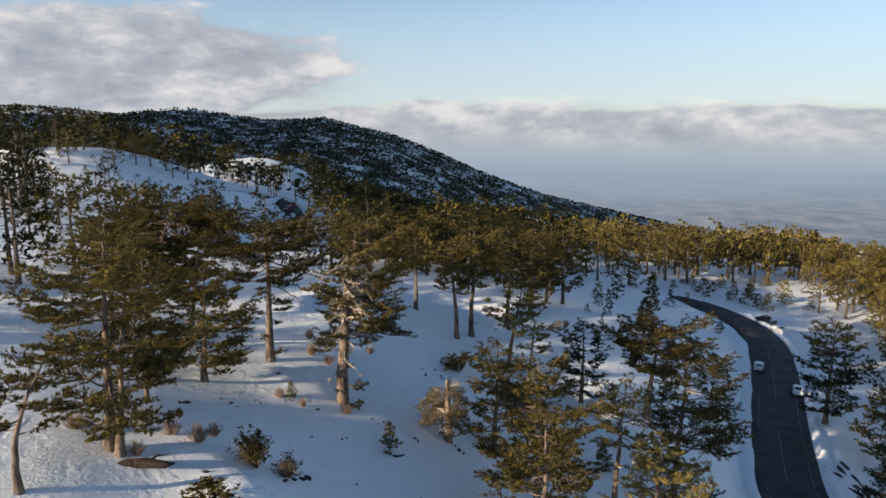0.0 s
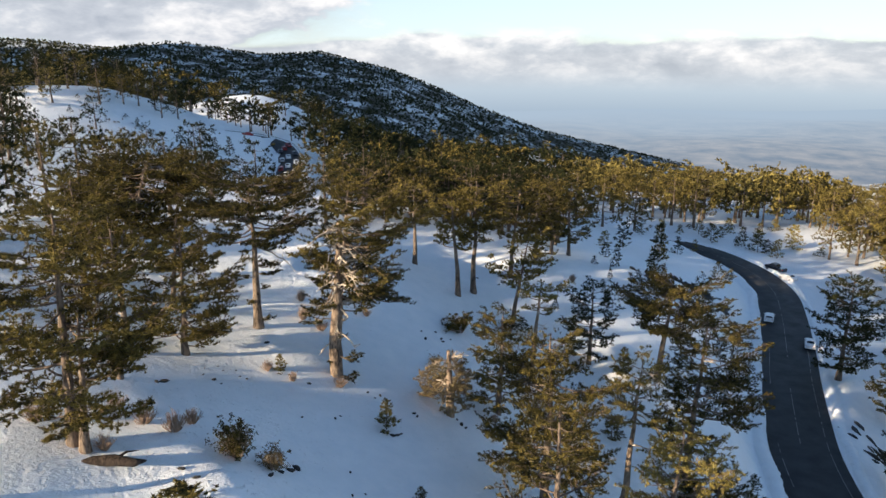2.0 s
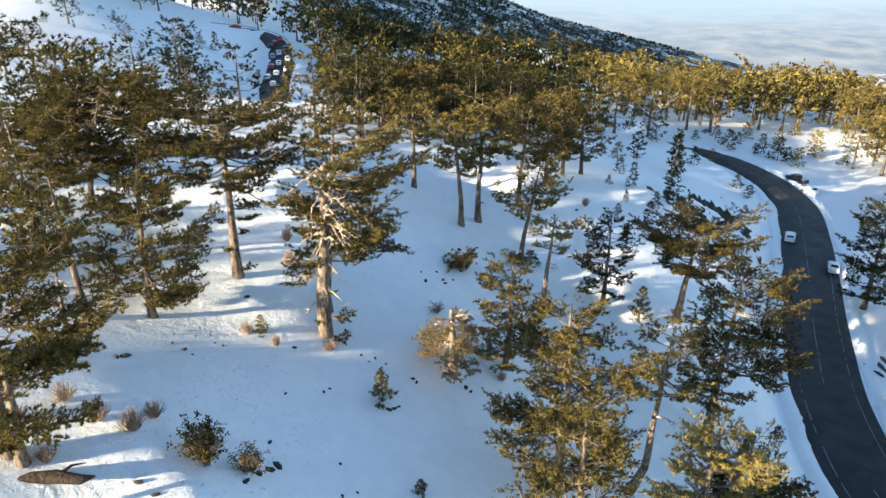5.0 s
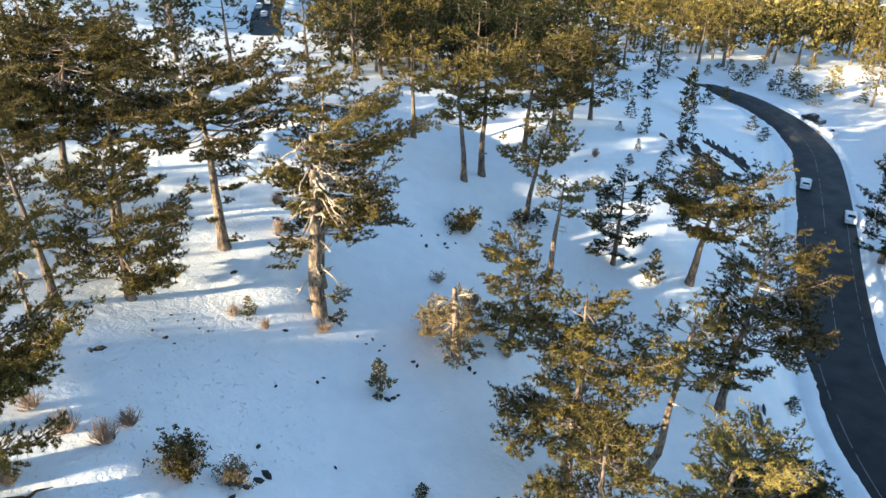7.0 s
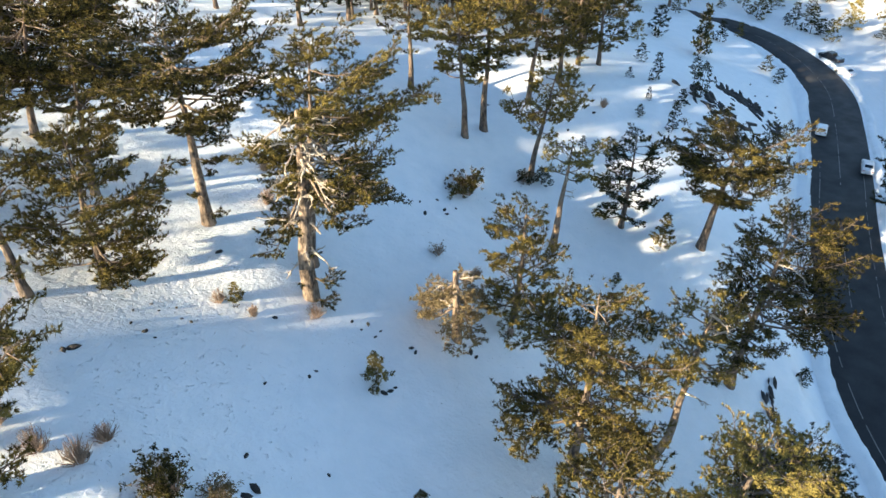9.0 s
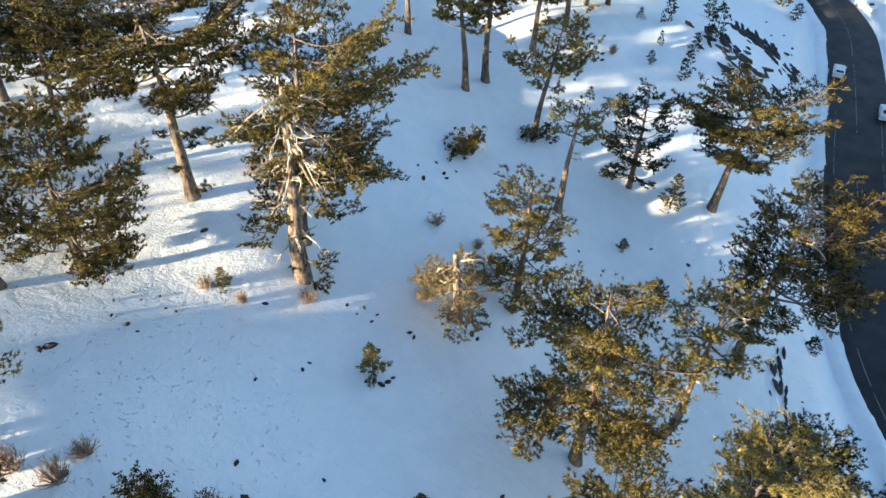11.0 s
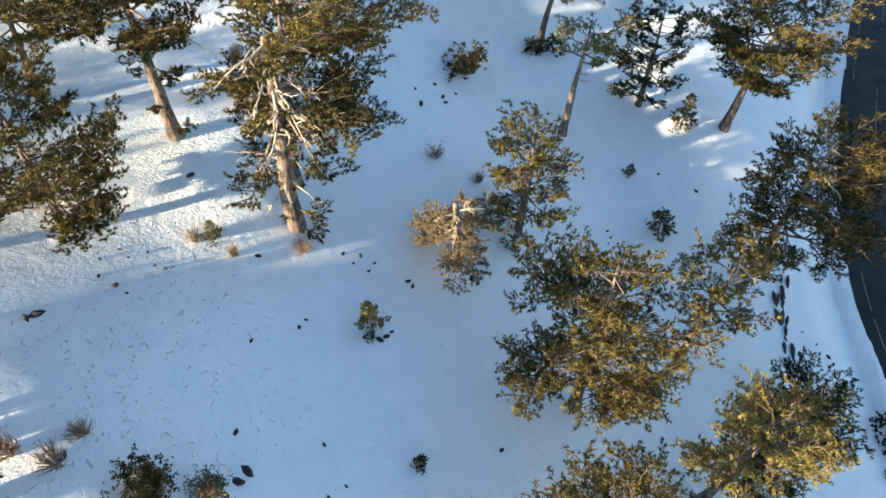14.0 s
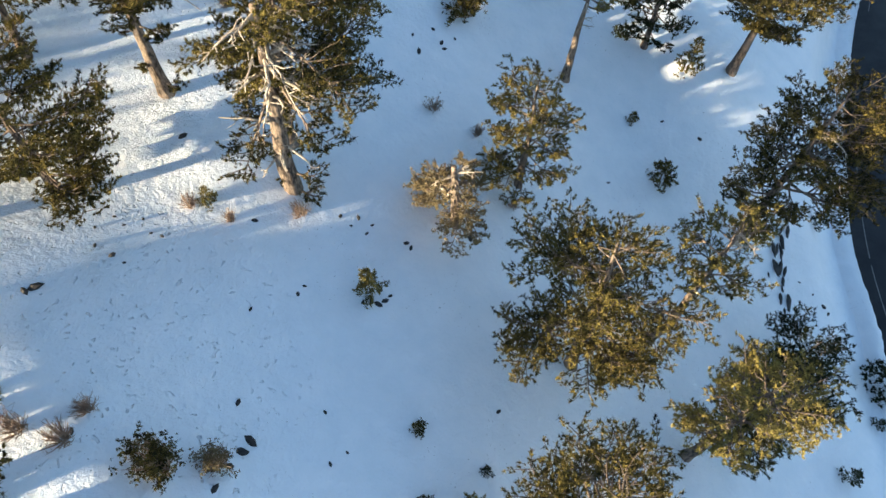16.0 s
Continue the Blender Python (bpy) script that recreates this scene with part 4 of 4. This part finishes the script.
for x, y, h, w, parts, label in [(-4.8, 58.3, 2.8, 0.95, SMALL, "bushy little pine with sunlit golden needles, stones at its foot"), (-14.5, 62.9, 1.7, 0.62, SMALL, "bushy little pine among dry twigs"), (-1.7, 50.1, 1.1, 0.5, SMALL_DARK, "tiny dark pine in open snow"), (22.1, 85, 4.2, 1.2, SMALL_DARK, "dark little pine on the slope"), (18.3, 74.1, 2.6, 1.3, SMALL_DARK, "dark little pine on the slope"), (16.4, 79.5, 1.3, 0.55, SMALL_DARK, "tiny dark pine in open snow"), (1.0, 45.6, 2.4, 1.1, SMALL, "bushy little pine with sunlit golden needles")]:
    ob = plant("young_pine", parts, x, y, label, "tree", x)
    ob.scale = (w / 1.0, w / 1.0, h / 2.8)


def shrub_parts(seed, h, w, stems, leaves, wood_mat, leaf_mat=None, leaf=0.14):
    rng = np.random.default_rng(seed)
    twig, tips = Shape(), []
    for _ in range(stems):
        a, out = rng.uniform(0, 6.28), rng.uniform(0.15, 1.0)
        top = np.array([math.cos(a) * w * out, math.sin(a) * w * out, h * rng.uniform(0.55, 1.0) * (1.1 - 0.45 * out)])
        foot = np.array([math.cos(a), math.sin(a), 0]) * 0.1 * w
        mid = foot + (top - foot) * 0.5 + rng.normal(0, 0.06, 3) * h
        twig.tube([foot - (0, 0, 0.15), mid, top], [0.028 * h ** 0.5, 0.018 * h ** 0.5, 0.006], 4, cap=False)
        for _ in range(4):
            u = rng.uniform(0.35, 1.0)
            p = foot + (top - foot) * u
            q = p + unit(rng.normal(0, 1, 3) + (0, 0, 0.7)) * h * rng.uniform(0.10, 0.25)
            twig.tube([p, q], [0.010, 0.004], 3, cap=False)
            tips.append(q)
    made = [("brushwood", twig.mesh("brushwood", wood_mat))]
    if leaves:
        tips = np.array(tips)
        pts = tips[rng.choice(len(tips), leaves)] + rng.normal(0, 0.10, (leaves, 3))
        made.append(("foliage", triangle_mesh("foliage", tufts(rng, pts, rng.normal(0, 1, (leaves, 3)), 5, leaf, leaf * 0.5), leaf_mat)))
    return made


plant("shrub", shrub_parts(1, 3.0, 1.5, 44, 1500, TWIGS, NEEDLES, 0.15), -13.6, 46.9, "tall half-bare shrub with sparse olive leaves", "shrub")
plant("shrub", shrub_parts(2, 1.7, 1.1, 34, 800, TWIGS, NEEDLES_DRY, 0.12), -11.4, 47.2, "low brown shrub with dry leaves", "shrub")
plant("shrub", shrub_parts(3, 2.4, 3.0, 40, 900, TWIGS, NEEDLES, 0.24), 2.0, 86.4, "wide low green shrub in the snow", "shrub")
plant("shrub", shrub_parts(4, 1.2, 0.9, 34, 60, TWIGS, NEEDLES_DRY), -0.9, 74.7, "small reddish bare shrub", "shrub")
plant("shrub", shrub_parts(5, 1.6, 1.5, 26, 300, TWIGS, NEEDLES_DARK_SHADED, 0.2), 8.5, 91.5, "dark low shrub under pines", "shrub")
BRUSH = [shrub_parts(10 + i, 1.2, 0.8, 60, 0, TWIGS) for i in range(3)]
for k, (x, y, size) in enumerate([(-18, 47.7, 1.25), (-17.3, 49.2, 1.0), (-20, 48.1, 1.2), (-15.6, 62.6, 0.9), (-13.2, 62.0, 0.8), (-22.5, 49.5, 1.1), (-23.8, 47.0, 1.0), (-14.8, 75.0, 1.3), (-12.6, 73.2, 1.1), (-11.5, 78.0, 1.0), (-16.0, 80.0, 1.2), (-9.3, 63.2, 1.0), (2.4, 73.6, 0.9), (-21.0, 44.5, 1.0), (-26.0, 46.0, 1.2), (5.0, 67.8, 0.8), (19.8, 108.0, 1.1), (-8.8, 80.5, 0.9)]):
    plant("dry_bush", BRUSH[k % 3], x, y, "pale leafless dry bush poking through snow", "bush", wood.uniform(0, 6.28), size, group="dry bushes")

# ---- rocks and stones ----
def rock_mesh(seed, mat, squash=(1.0, 0.7, 0.6)):
    rng = np.random.default_rng(seed)
    bm = bmesh.new()
    bmesh.ops.create_icosphere(bm, subdivisions=1, radius=1.0)
    for v in bm.verts:
        v.co = Vector([c * q * rng.uniform(0.72, 1.18) for c, q in zip(v.co, squash)])
    me = bpy.data.meshes.new("rock")
    bm.to_mesh(me)
    bm.free()
    me.materials.append(mat)
    return me


STONES = [rock_mesh(200 + i, STONE) for i in range(4)]
SLABS = [rock_mesh(210 + i, ROCK, (1.0, 0.45, 0.55)) for i in range(6)]
pebble = random.Random(3)
STONE_AT = [
    (-21.9, 55.9, 0.45), (-22.3, 55.6, 0.3), (-16.8, 67.6, 0.32), (-18.9, 58.5, 0.26), (-2.1, 80.2, 0.34), (-0.3, 82, 0.3), (-0.1, 81.4, 0.25), (-1, 83.2, 0.22), (-2.6, 81.8, 0.2), (0.8, 83.0, 0.2), (1.6, 63.9, 0.34), (2.0, 63.6, 0.25), (1.2, 64.4, 0.2),
    (-8.9, 57.5, 0.2), (-8.6, 58.1, 0.15), (-11.1, 50.5, 0.22), (-10.2, 48.5, 0.42), (-10.5, 47.9, 0.4), (-6.8, 50.5, 0.17), (-2.7, 62.3, 0.25), (-2.4, 62.0, 0.22), (-4.7, 57.8, 0.25), (-4.3, 57.6, 0.3), (-3.9, 57.9, 0.26), (-3.6, 58.3, 0.18), (-5.2, 57.6, 0.16),
    (22.5, 78.4, 0.3), (-11.3, 56.1, 0.18), (-11.9, 62.2, 0.25), (-6.9, 63.5, 0.2), (-5.2, 62.5, 0.18), (-5.8, 63.6, 0.22), (-6.2, 62.9, 0.14), (-4.9, 63.2, 0.16), (-16.7, 60.2, 0.18), (-18.2, 58.1, 0.14), (-19.9, 59, 0.16), (-17.3, 60.3, 0.14), (-17.9, 61.2, 0.14), (-18.8, 60.6, 0.12), (-19.4, 61.1, 0.14), (-20.2, 60.2, 0.13),
    (3, 51.8, 0.22), (16.7, 68.9, 0.22), (-17.7, 48.1, 0.2), (-11.3, 45.9, 0.3), (-10.9, 47.1, 0.3), (-6.3, 47.7, 0.16), (-5.5, 48.4, 0.14), (32.7, 65.1, 0.3), (33.2, 64.6, 0.25), (31.8, 66.0, 0.16), (30.6, 66.9, 0.14), (-20.4, 43.6, 0.3), (-16.2, 44.0, 0.3), (-15.0, 43.2, 0.25),
    (12.0, 78.2, 0.2), (13.5, 73.0, 0.18), (19.2, 79.8, 0.2), (24.0, 74.4, 0.18), (8.2, 104, 0.3), (14.6, 102.5, 0.3), (18.3, 106.4, 0.35), (5.1, 106.0, 0.25), (52.5, 140, 0.3), (51.0, 134, 0.3), (53.4, 131, 0.35), (52.0, 128, 0.25), (50.2, 124, 0.3), (49.1, 121, 0.25), (54.0, 136.0, 0.3), (48.0, 127, 0.25),
]
for x, y, r in STONE_AT:
    r *= 0.85
    ob = tagged(new("stone", pebble.choice(STONES)), "dark stone lying in the snow", "stone", "stones in the snow")
    ob.matrix_world = Matrix.LocRotScale((x, y, ground_at(x, y) + r * 0.12), Euler((0, 0, pebble.uniform(0, 6.28))), (r * 1.25, r, r * 0.9))


def outcrop(name, x0, y0, along, across, heading, count, size, label):
    """Dark slabs that break out of the snow in slanting bands."""
    thing = new(name)
    thing.location = (x0, y0, ground_at(x0, y0))
    c, s = math.cos(heading), math.sin(heading)
    for _ in range(count):
        u, v = pebble.gauss(0, 0.42) * along, pebble.gauss(0, 0.40) * across
        x, y = x0 + c * u - s * v, y0 + s * u + c * v
        slab = child("rock", pebble.choice(SLABS), thing)
        r = size * pebble.uniform(0.45, 1.3)
        slab.matrix_basis = Matrix.LocRotScale((x - x0, y - y0, ground_at(x, y) + 0.10 * r - thing.location.z), Euler((pebble.uniform(-0.4, 0.4), pebble.uniform(-0.6, 0.2), heading + pebble.gauss(0, 0.3))), (r * 1.5, r * 0.75, r * 0.8))
    return tagged(thing, label, "rock")


outcrop("rock_outcrop", 37.5, 112.0, 9, 5.5, 2.1, 80, 0.7, "dark layered rock outcrop streaked with snow")
outcrop("rock_outcrop", 46.5, 126.0, 11, 5.5, 1.95, 90, 0.7, "dark layered rock outcrop streaked with snow")
outcrop("rock_outcrop", 28.6, 67.6, 5.5, 1.2, 1.45, 26, 0.5, "line of dark rocks down the snowy bank")
outcrop("rock_outcrop", 58.5, 86.5, 8, 3.5, 2.0, 40, 0.7, "dark rocks below the road")
outcrop("rock_outcrop", 88.0, 150.0, 5, 2.5, 0.4, 12, 0.7, "dark rocks beside the parked cars")
outcrop("rock_outcrop", -93.0, 226.0, 18, 9, 2.4, 36, 0.55, "small dark rocks scattered on the snowy hill")
outcrop("rock_outcrop", -78.0, 216.0, 18, 9, 2.4, 36, 0.55, "small dark rocks scattered on the snowy hill")

log = Shape()
log.tube([(-1.9, -0.3, 0.15), (-0.9, 0.0, 0.28), (0.3, 0.1, 0.32), (1.6, 0.0, 0.22), (2.2, 0.25, 0.2)], [0.22, 0.34, 0.36, 0.26, 0.05], 9)
log.tube([(0.4, 0.1, 0.4), (0.9, 0.6, 0.6), (1.5, 0.9, 0.5)], [0.12, 0.07, 0.02], 6)
fallen = tagged(new("fallen_log", log.mesh("fallen_log", ROTTEN)), "dark fallen log lying in the snow", "log")
fallen.location = (-20.2, 43.2, ground_at(-20.2, 43.2) - 0.05)


# ---- along the road ----
def bank(name, side, inner, width, rise, label, seed):
    """A ploughed snow bank along one edge of the road."""
    rng = np.random.default_rng(seed)
    line = curve_through(ROAD, 620)
    verts, faces = [], []
    rows = 6
    for i, p in enumerate(line):
        along = unit(line[min(i + 1, len(line) - 1)] - line[max(i - 1, 0)])
        across = np.array([along[1], -along[0]]) * side
        edge = inner + 0.18 * math.sin(i * 0.21) + rng.normal(0, 0.07)
        top = rise * (0.75 + 0.25 * math.sin(i * 0.13 + 1) + rng.normal(0, 0.12))
        for f, h in ((0.0, -0.25), (0.08, 0.35), (0.28, 0.85), (0.5, 1.0), (0.78, 0.6), (1.0, -0.3)):
            q = p + across * (edge + f * width + rng.normal(0, 0.03))
            ground = max(ROAD_Z, ground_at_fast(q)) if f > 0.6 else ROAD_Z
            verts.append((q[0], q[1], ground + h * top + rng.normal(0, 0.03)))
    for i in range(len(line) - 1):
        for k in range(rows - 1):
            a = i * rows + k
            faces.append((a, a + 1, a + rows + 1, a + rows) if side > 0 else (a, a + rows, a + rows + 1, a + 1))
    tagged(new(name, mesh_of(name, verts, faces, SNOW)), label, "snow", kind="structure")


def ground_at_fast(q):
    return ROAD_Z - 0.1


bank("snow_bank_inner", -1, 4.25, 2.0, 0.55, "lumpy ploughed snow bank along the road", 1)
bank("snow_bank_outer", 1, 4.75, 1.5, 0.6, "lumpy ploughed snow bank along the road", 2)


def road_line(offset, pieces, seed):
    rng = np.random.default_rng(seed)
    line = curve_through(ROAD, 400)
    verts, faces = [], []
    for first, last in pieces:
        a, b = int(first * 399), int(last * 399)
        start = len(verts)
        strip, quads = ribbon(line[a:b], [offset - 0.045, offset + 0.045], [ROAD_Z + 0.07 - abs(offset) * 0.012] * 2)
        verts += strip
        faces += [tuple(start + k for k in q) for q in quads if rng.random() > 0.25]
    tagged(new("road_marking", mesh_of("road_marking", verts, faces, LINE)), "worn pale line painted on the road", "road marking", kind="structure")


road_line(-0.3, [(0.0, 0.44), (0.5, 0.56), (0.6, 0.98)], 1)
road_line(-3.1, [(0.0, 0.5), (0.56, 0.62)], 2)
road_line(3.0, [(0.1, 0.34), (0.4, 0.62)], 3)

# a bent pole beside the road
pole = Shape()
pole.tube([(0, 0, -0.3), (0.1, 0.1, 1.4), (0.5, 0.9, 2.8), (1.4, 2.2, 3.6)], [0.07, 0.06, 0.05, 0.03], 6)
ob = tagged(new("bent_pole", pole.mesh("bent_pole", TWIGS)), "bare dark pole bent over in the snow", "tree")
ob.location = (82.5, 143.0, ground_at(82.5, 143.0))


# ---- cars ----
def lofted(sections, mat, name):
    """A body from cross-sections along its length: (y, half width, low, high, half width at the top)."""
    verts, faces = [], []
    for y, w, z0, z1, wt in sections:
        b = 0.12 * (z1 - z0)
        verts += [(-w * 0.94, y, z0), (-w, y, z0 + b), (-w, y, z1 - 2.2 * b), (-wt, y, z1 - 0.3 * b), (-wt * 0.86, y, z1), (wt * 0.86, y, z1), (wt, y, z1 - 0.3 * b), (w, y, z1 - 2.2 * b), (w, y, z0 + b), (w * 0.94, y, z0)]
    n = 10
    for i in range(len(sections) - 1):
        for k in range(n):
            faces.append((i * n + k, i * n + (k + 1) % n, (i + 1) * n + (k + 1) % n, (i + 1) * n + k))
    faces += [tuple(range(n)), tuple((len(sections) - 1) * n + k for k in reversed(range(n)))]
    return mesh_of(name, verts, faces, mat, flat=True)


def wheel_meshes():
    tyre, rim = Shape(), Shape()
    tyre.tube([(-0.11, 0, 0), (-0.10, 0, 0), (0.10, 0, 0), (0.11, 0, 0)], [0.26, 0.32, 0.32, 0.26], 18)
    rim.tube([(-0.115, 0, 0), (-0.105, 0, 0), (0.105, 0, 0), (0.115, 0, 0)], [0.10, 0.21, 0.21, 0.10], 14)
    return tyre.mesh("tyre", TYRE), rim.mesh("rim", RIM)


WHEEL = wheel_meshes()


def pane(corners, name):
    return mesh_of(name, corners, [tuple(range(len(corners)))], GLASS, flat=True)


def car(kind, paint, x, y, heading, label, z=None, pitch=0.0):
    """A parked car: its front towards its own +y."""
    if kind == "hatch":
        low = [(-2.05, 0.74, 0.32, 0.80, 0.70), (-1.9, 0.84, 0.24, 0.92, 0.80), (-1.2, 0.88, 0.20, 0.95, 0.84), (0.9, 0.88, 0.20, 0.93, 0.84), (1.7, 0.85, 0.22, 0.82, 0.80), (2.05, 0.72, 0.30, 0.68, 0.66)]
        cab = [(-1.98, 0.74, 0.88, 1.02, 0.70), (-1.65, 0.76, 0.88, 1.40, 0.60), (-0.6, 0.78, 0.9, 1.48, 0.62), (0.2, 0.78, 0.9, 1.44, 0.60), (1.05, 0.76, 0.88, 0.96, 0.72)]
        rear, front, roof_z = -1.98, 1.05, 1.42
    elif kind == "sedan":
        low = [(-2.2, 0.74, 0.32, 0.86, 0.70), (-2.0, 0.85, 0.24, 0.96, 0.80), (-1.2, 0.88, 0.20, 0.96, 0.84), (0.9, 0.88, 0.20, 0.93, 0.84), (1.8, 0.85, 0.22, 0.82, 0.80), (2.2, 0.70, 0.30, 0.68, 0.64)]
        cab = [(-1.65, 0.76, 0.9, 0.98, 0.72), (-0.95, 0.76, 0.9, 1.38, 0.60), (-0.3, 0.78, 0.9, 1.44, 0.62), (0.3, 0.78, 0.9, 1.40, 0.60), (1.15, 0.76, 0.88, 0.95, 0.72)]
        rear, front, roof_z = -1.65, 1.15, 1.38
    else:
        low = [(-2.6, 0.86, 0.45, 1.05, 0.84), (-2.45, 0.92, 0.40, 1.12, 0.90), (0.4, 0.92, 0.36, 1.12, 0.90), (1.2, 0.92, 0.36, 1.10, 0.88), (2.3, 0.90, 0.40, 1.05, 0.84), (2.6, 0.82, 0.45, 0.90, 0.78)]
        cab = [(-0.75, 0.84, 1.05, 1.12, 0.82), (-0.55, 0.84, 1.05, 1.72, 0.70), (0.2, 0.84, 1.05, 1.80, 0.72), (0.8, 0.84, 1.05, 1.74, 0.70), (1.5, 0.82, 1.02, 1.12, 0.80)]
        rear, front, roof_z = -0.75, 1.5, 1.74
    thing = new("car")
    ground = ROAD_Z + 0.05 if z is None else z
    thing.matrix_world = Matrix.LocRotScale((x, y, ground), Euler((pitch, 0, heading)), None)
    body = child("body", lofted(low, paint, "body"), thing)
    cabin = child("cabin", lofted(cab, paint, "cabin"), thing)
    r0, r1, f0, f1 = cab[0], cab[1], cab[-2], cab[-1]
    zb = cab[0][2] + 0.10
    child("rear_window", pane([(-0.60, r0[0] + (r1[0] - r0[0]) * 0.22 - 0.012, r0[3] + (r1[3] - r0[3]) * 0.22), (0.60, r0[0] + (r1[0] - r0[0]) * 0.22 - 0.012, r0[3] + (r1[3] - r0[3]) * 0.22), (0.50, r1[0] - 0.06, r1[3] - 0.03), (-0.50, r1[0] - 0.06, r1[3] - 0.03)], "rear_window"), cabin, "dark rear window")
    child("windscreen", pane([(0.64, f1[0] - 0.14, f1[3] + 0.09), (-0.64, f1[0] - 0.14, f1[3] + 0.09), (-0.52, f0[0] + 0.06, f0[3] + 0.005), (0.52, f0[0] + 0.06, f0[3] + 0.005)], "windscreen"), cabin, "dark windscreen")
    for s in (-1, 1):
        child("side_window", pane([(s * 0.785, r1[0] + 0.10, zb), (s * 0.785, f0[0] + 0.42, zb), (s * 0.655, f0[0] - 0.06, roof_z - 0.10), (s * 0.655, r1[0] + 0.14, roof_z - 0.10)], "side_window"), cabin, "dark side window")
        for name, yy, zz, mat, text in (("tail_lamp", low[0][0] + 0.06, 0.78, LAMP_RED, "red tail lamp"), ("headlamp", low[-1][0] - 0.10, 0.64, LAMP_CLEAR, "clear headlamp")):
            lamp = Shape()
            lamp.tube([(s * 0.50, yy - 0.03, zz), (s * 0.72, yy, zz)], [0.075, 0.065], 8)
            child(name, lamp.mesh(name, mat), thing, text)
        mirror = Shape()
        mirror.tube([(s * 0.82, front - 0.35, 0.98), (s * 1.0, front - 0.38, 1.02)], [0.05, 0.09], 6)
        child("mirror", mirror.mesh("mirror", paint), thing)
        for yy in (low[1][0] + 0.62, low[-2][0] - 0.42):
            wheel = child("wheel", WHEEL[0], thing, "black tyre")
            wheel.location = (s * 0.80, yy, 0.32)
            child("rim", WHEEL[1], wheel, "grey alloy rim")
    bumper = Shape()
    bumper.tube([(-0.74, low[0][0] - 0.02, 0.42), (0.74, low[0][0] - 0.02, 0.42)], [0.11, 0.11], 8)
    child("bumper", bumper.mesh("bumper", paint), thing)
    if kind == "pickup":
        child("load_bed", pane([(-0.78, -2.48, 1.125), (0.78, -2.48, 1.125), (0.78, -0.85, 1.125), (-0.78, -0.85, 1.125)], "load_bed"), thing, "dark open load bed")
    return tagged(thing, label, "car")


car("sedan", WHITE_PAINT, 65.0, 120.6, radians(-27), "white saloon car parked at the road edge")
car("pickup", DARK_PAINT, 80.2, 166.6, radians(22), "dark off-road pickup parked on the verge")
car("sedan", WHITE_PAINT, 79.6, 159.2, radians(18), "white saloon car parked behind a dark pickup")
car("hatch", WHITE_PAINT, 63.6, 133.5, radians(-27), "white hatchback on the mountain road")


# ---- the road on the hill, with its queue of cars ----
def build_far_road():
    line = curve_through(FAR_ROAD, 60)
    verts, faces = [], []
    for i, p in enumerate(line):
        along = unit((line[min(i + 1, 59)] - line[max(i - 1, 0)])[:2])
        side = np.array([along[1], -along[0]])
        for off, drop in ((-4.2, -0.3), (-4.0, 0.0), (4.0, 0.0), (4.2, -0.3)):
            verts.append((p[0] + side[0] * off, p[1] + side[1] * off, p[2] + 0.1 + drop))
    for i in range(59):
        for k in range(3):
            faces.append((i * 4 + k, i * 4 + k + 1, i * 4 + k + 5, i * 4 + k + 4))
    tagged(new("road", mesh_of("road", verts, faces, ASPHALT)), "dark asphalt road curving round the snowy hill", "road", kind="structure")
    rail = Shape()
    path, posts = [], tagged(new("guardrail"), "grey steel guardrail beside the hill road", "guardrail")
    for i in range(0, 46, 2):
        p = line[i]
        along = unit((line[i + 1] - line[max(i - 1, 0)])[:2])
        q = np.array([p[0] - along[1] * 4.6, p[1] + along[0] * 4.6, p[2] + 0.7])
        path.append(q)
        post = Shape()
        post.tube([q - (0, 0, 1.2), q + (0, 0, 0.05)], [0.06, 0.06], 5)
        child("post", post.mesh("post", STEEL), posts)
    rail.tube(path, [0.16] * len(path), 5)
    child("rail", rail.mesh("rail", STEEL), posts)
    pick = random.Random(11)
    paints = [WHITE_PAINT, DARK_PAINT, SILVER_PAINT, RED_PAINT, WHITE_PAINT, DARK_PAINT]
    names = {WHITE_PAINT.name: "white", DARK_PAINT.name: "dark", SILVER_PAINT.name: "silver", RED_PAINT.name: "red"}
    for k in range(15):
        i = 20 + k * 2 if k < 14 else 12
        p = line[i]
        along = unit((line[i + 1] - line[i - 1])[:2])
        off = (-2.4, 0.4, 2.6)[k % 3]
        x, y = p[0] + along[1] * off, p[1] - along[0] * off
        slope = math.atan2(line[i + 1][2] - line[i - 1][2], np.linalg.norm((line[i + 1] - line[i - 1])[:2]))
        paint = paints[pick.randrange(6)]
        ob = car(pick.choice(("hatch", "sedan")), paint, x, y, math.atan2(-along[0], along[1]) + (math.pi if off > 0 else 0), names[paint.name] + " car queuing on the hill road", p[2] + 0.12, slope * (1 if off < 0 else -1))
        tagged(ob, group="cars queuing on the hill")


build_far_road()
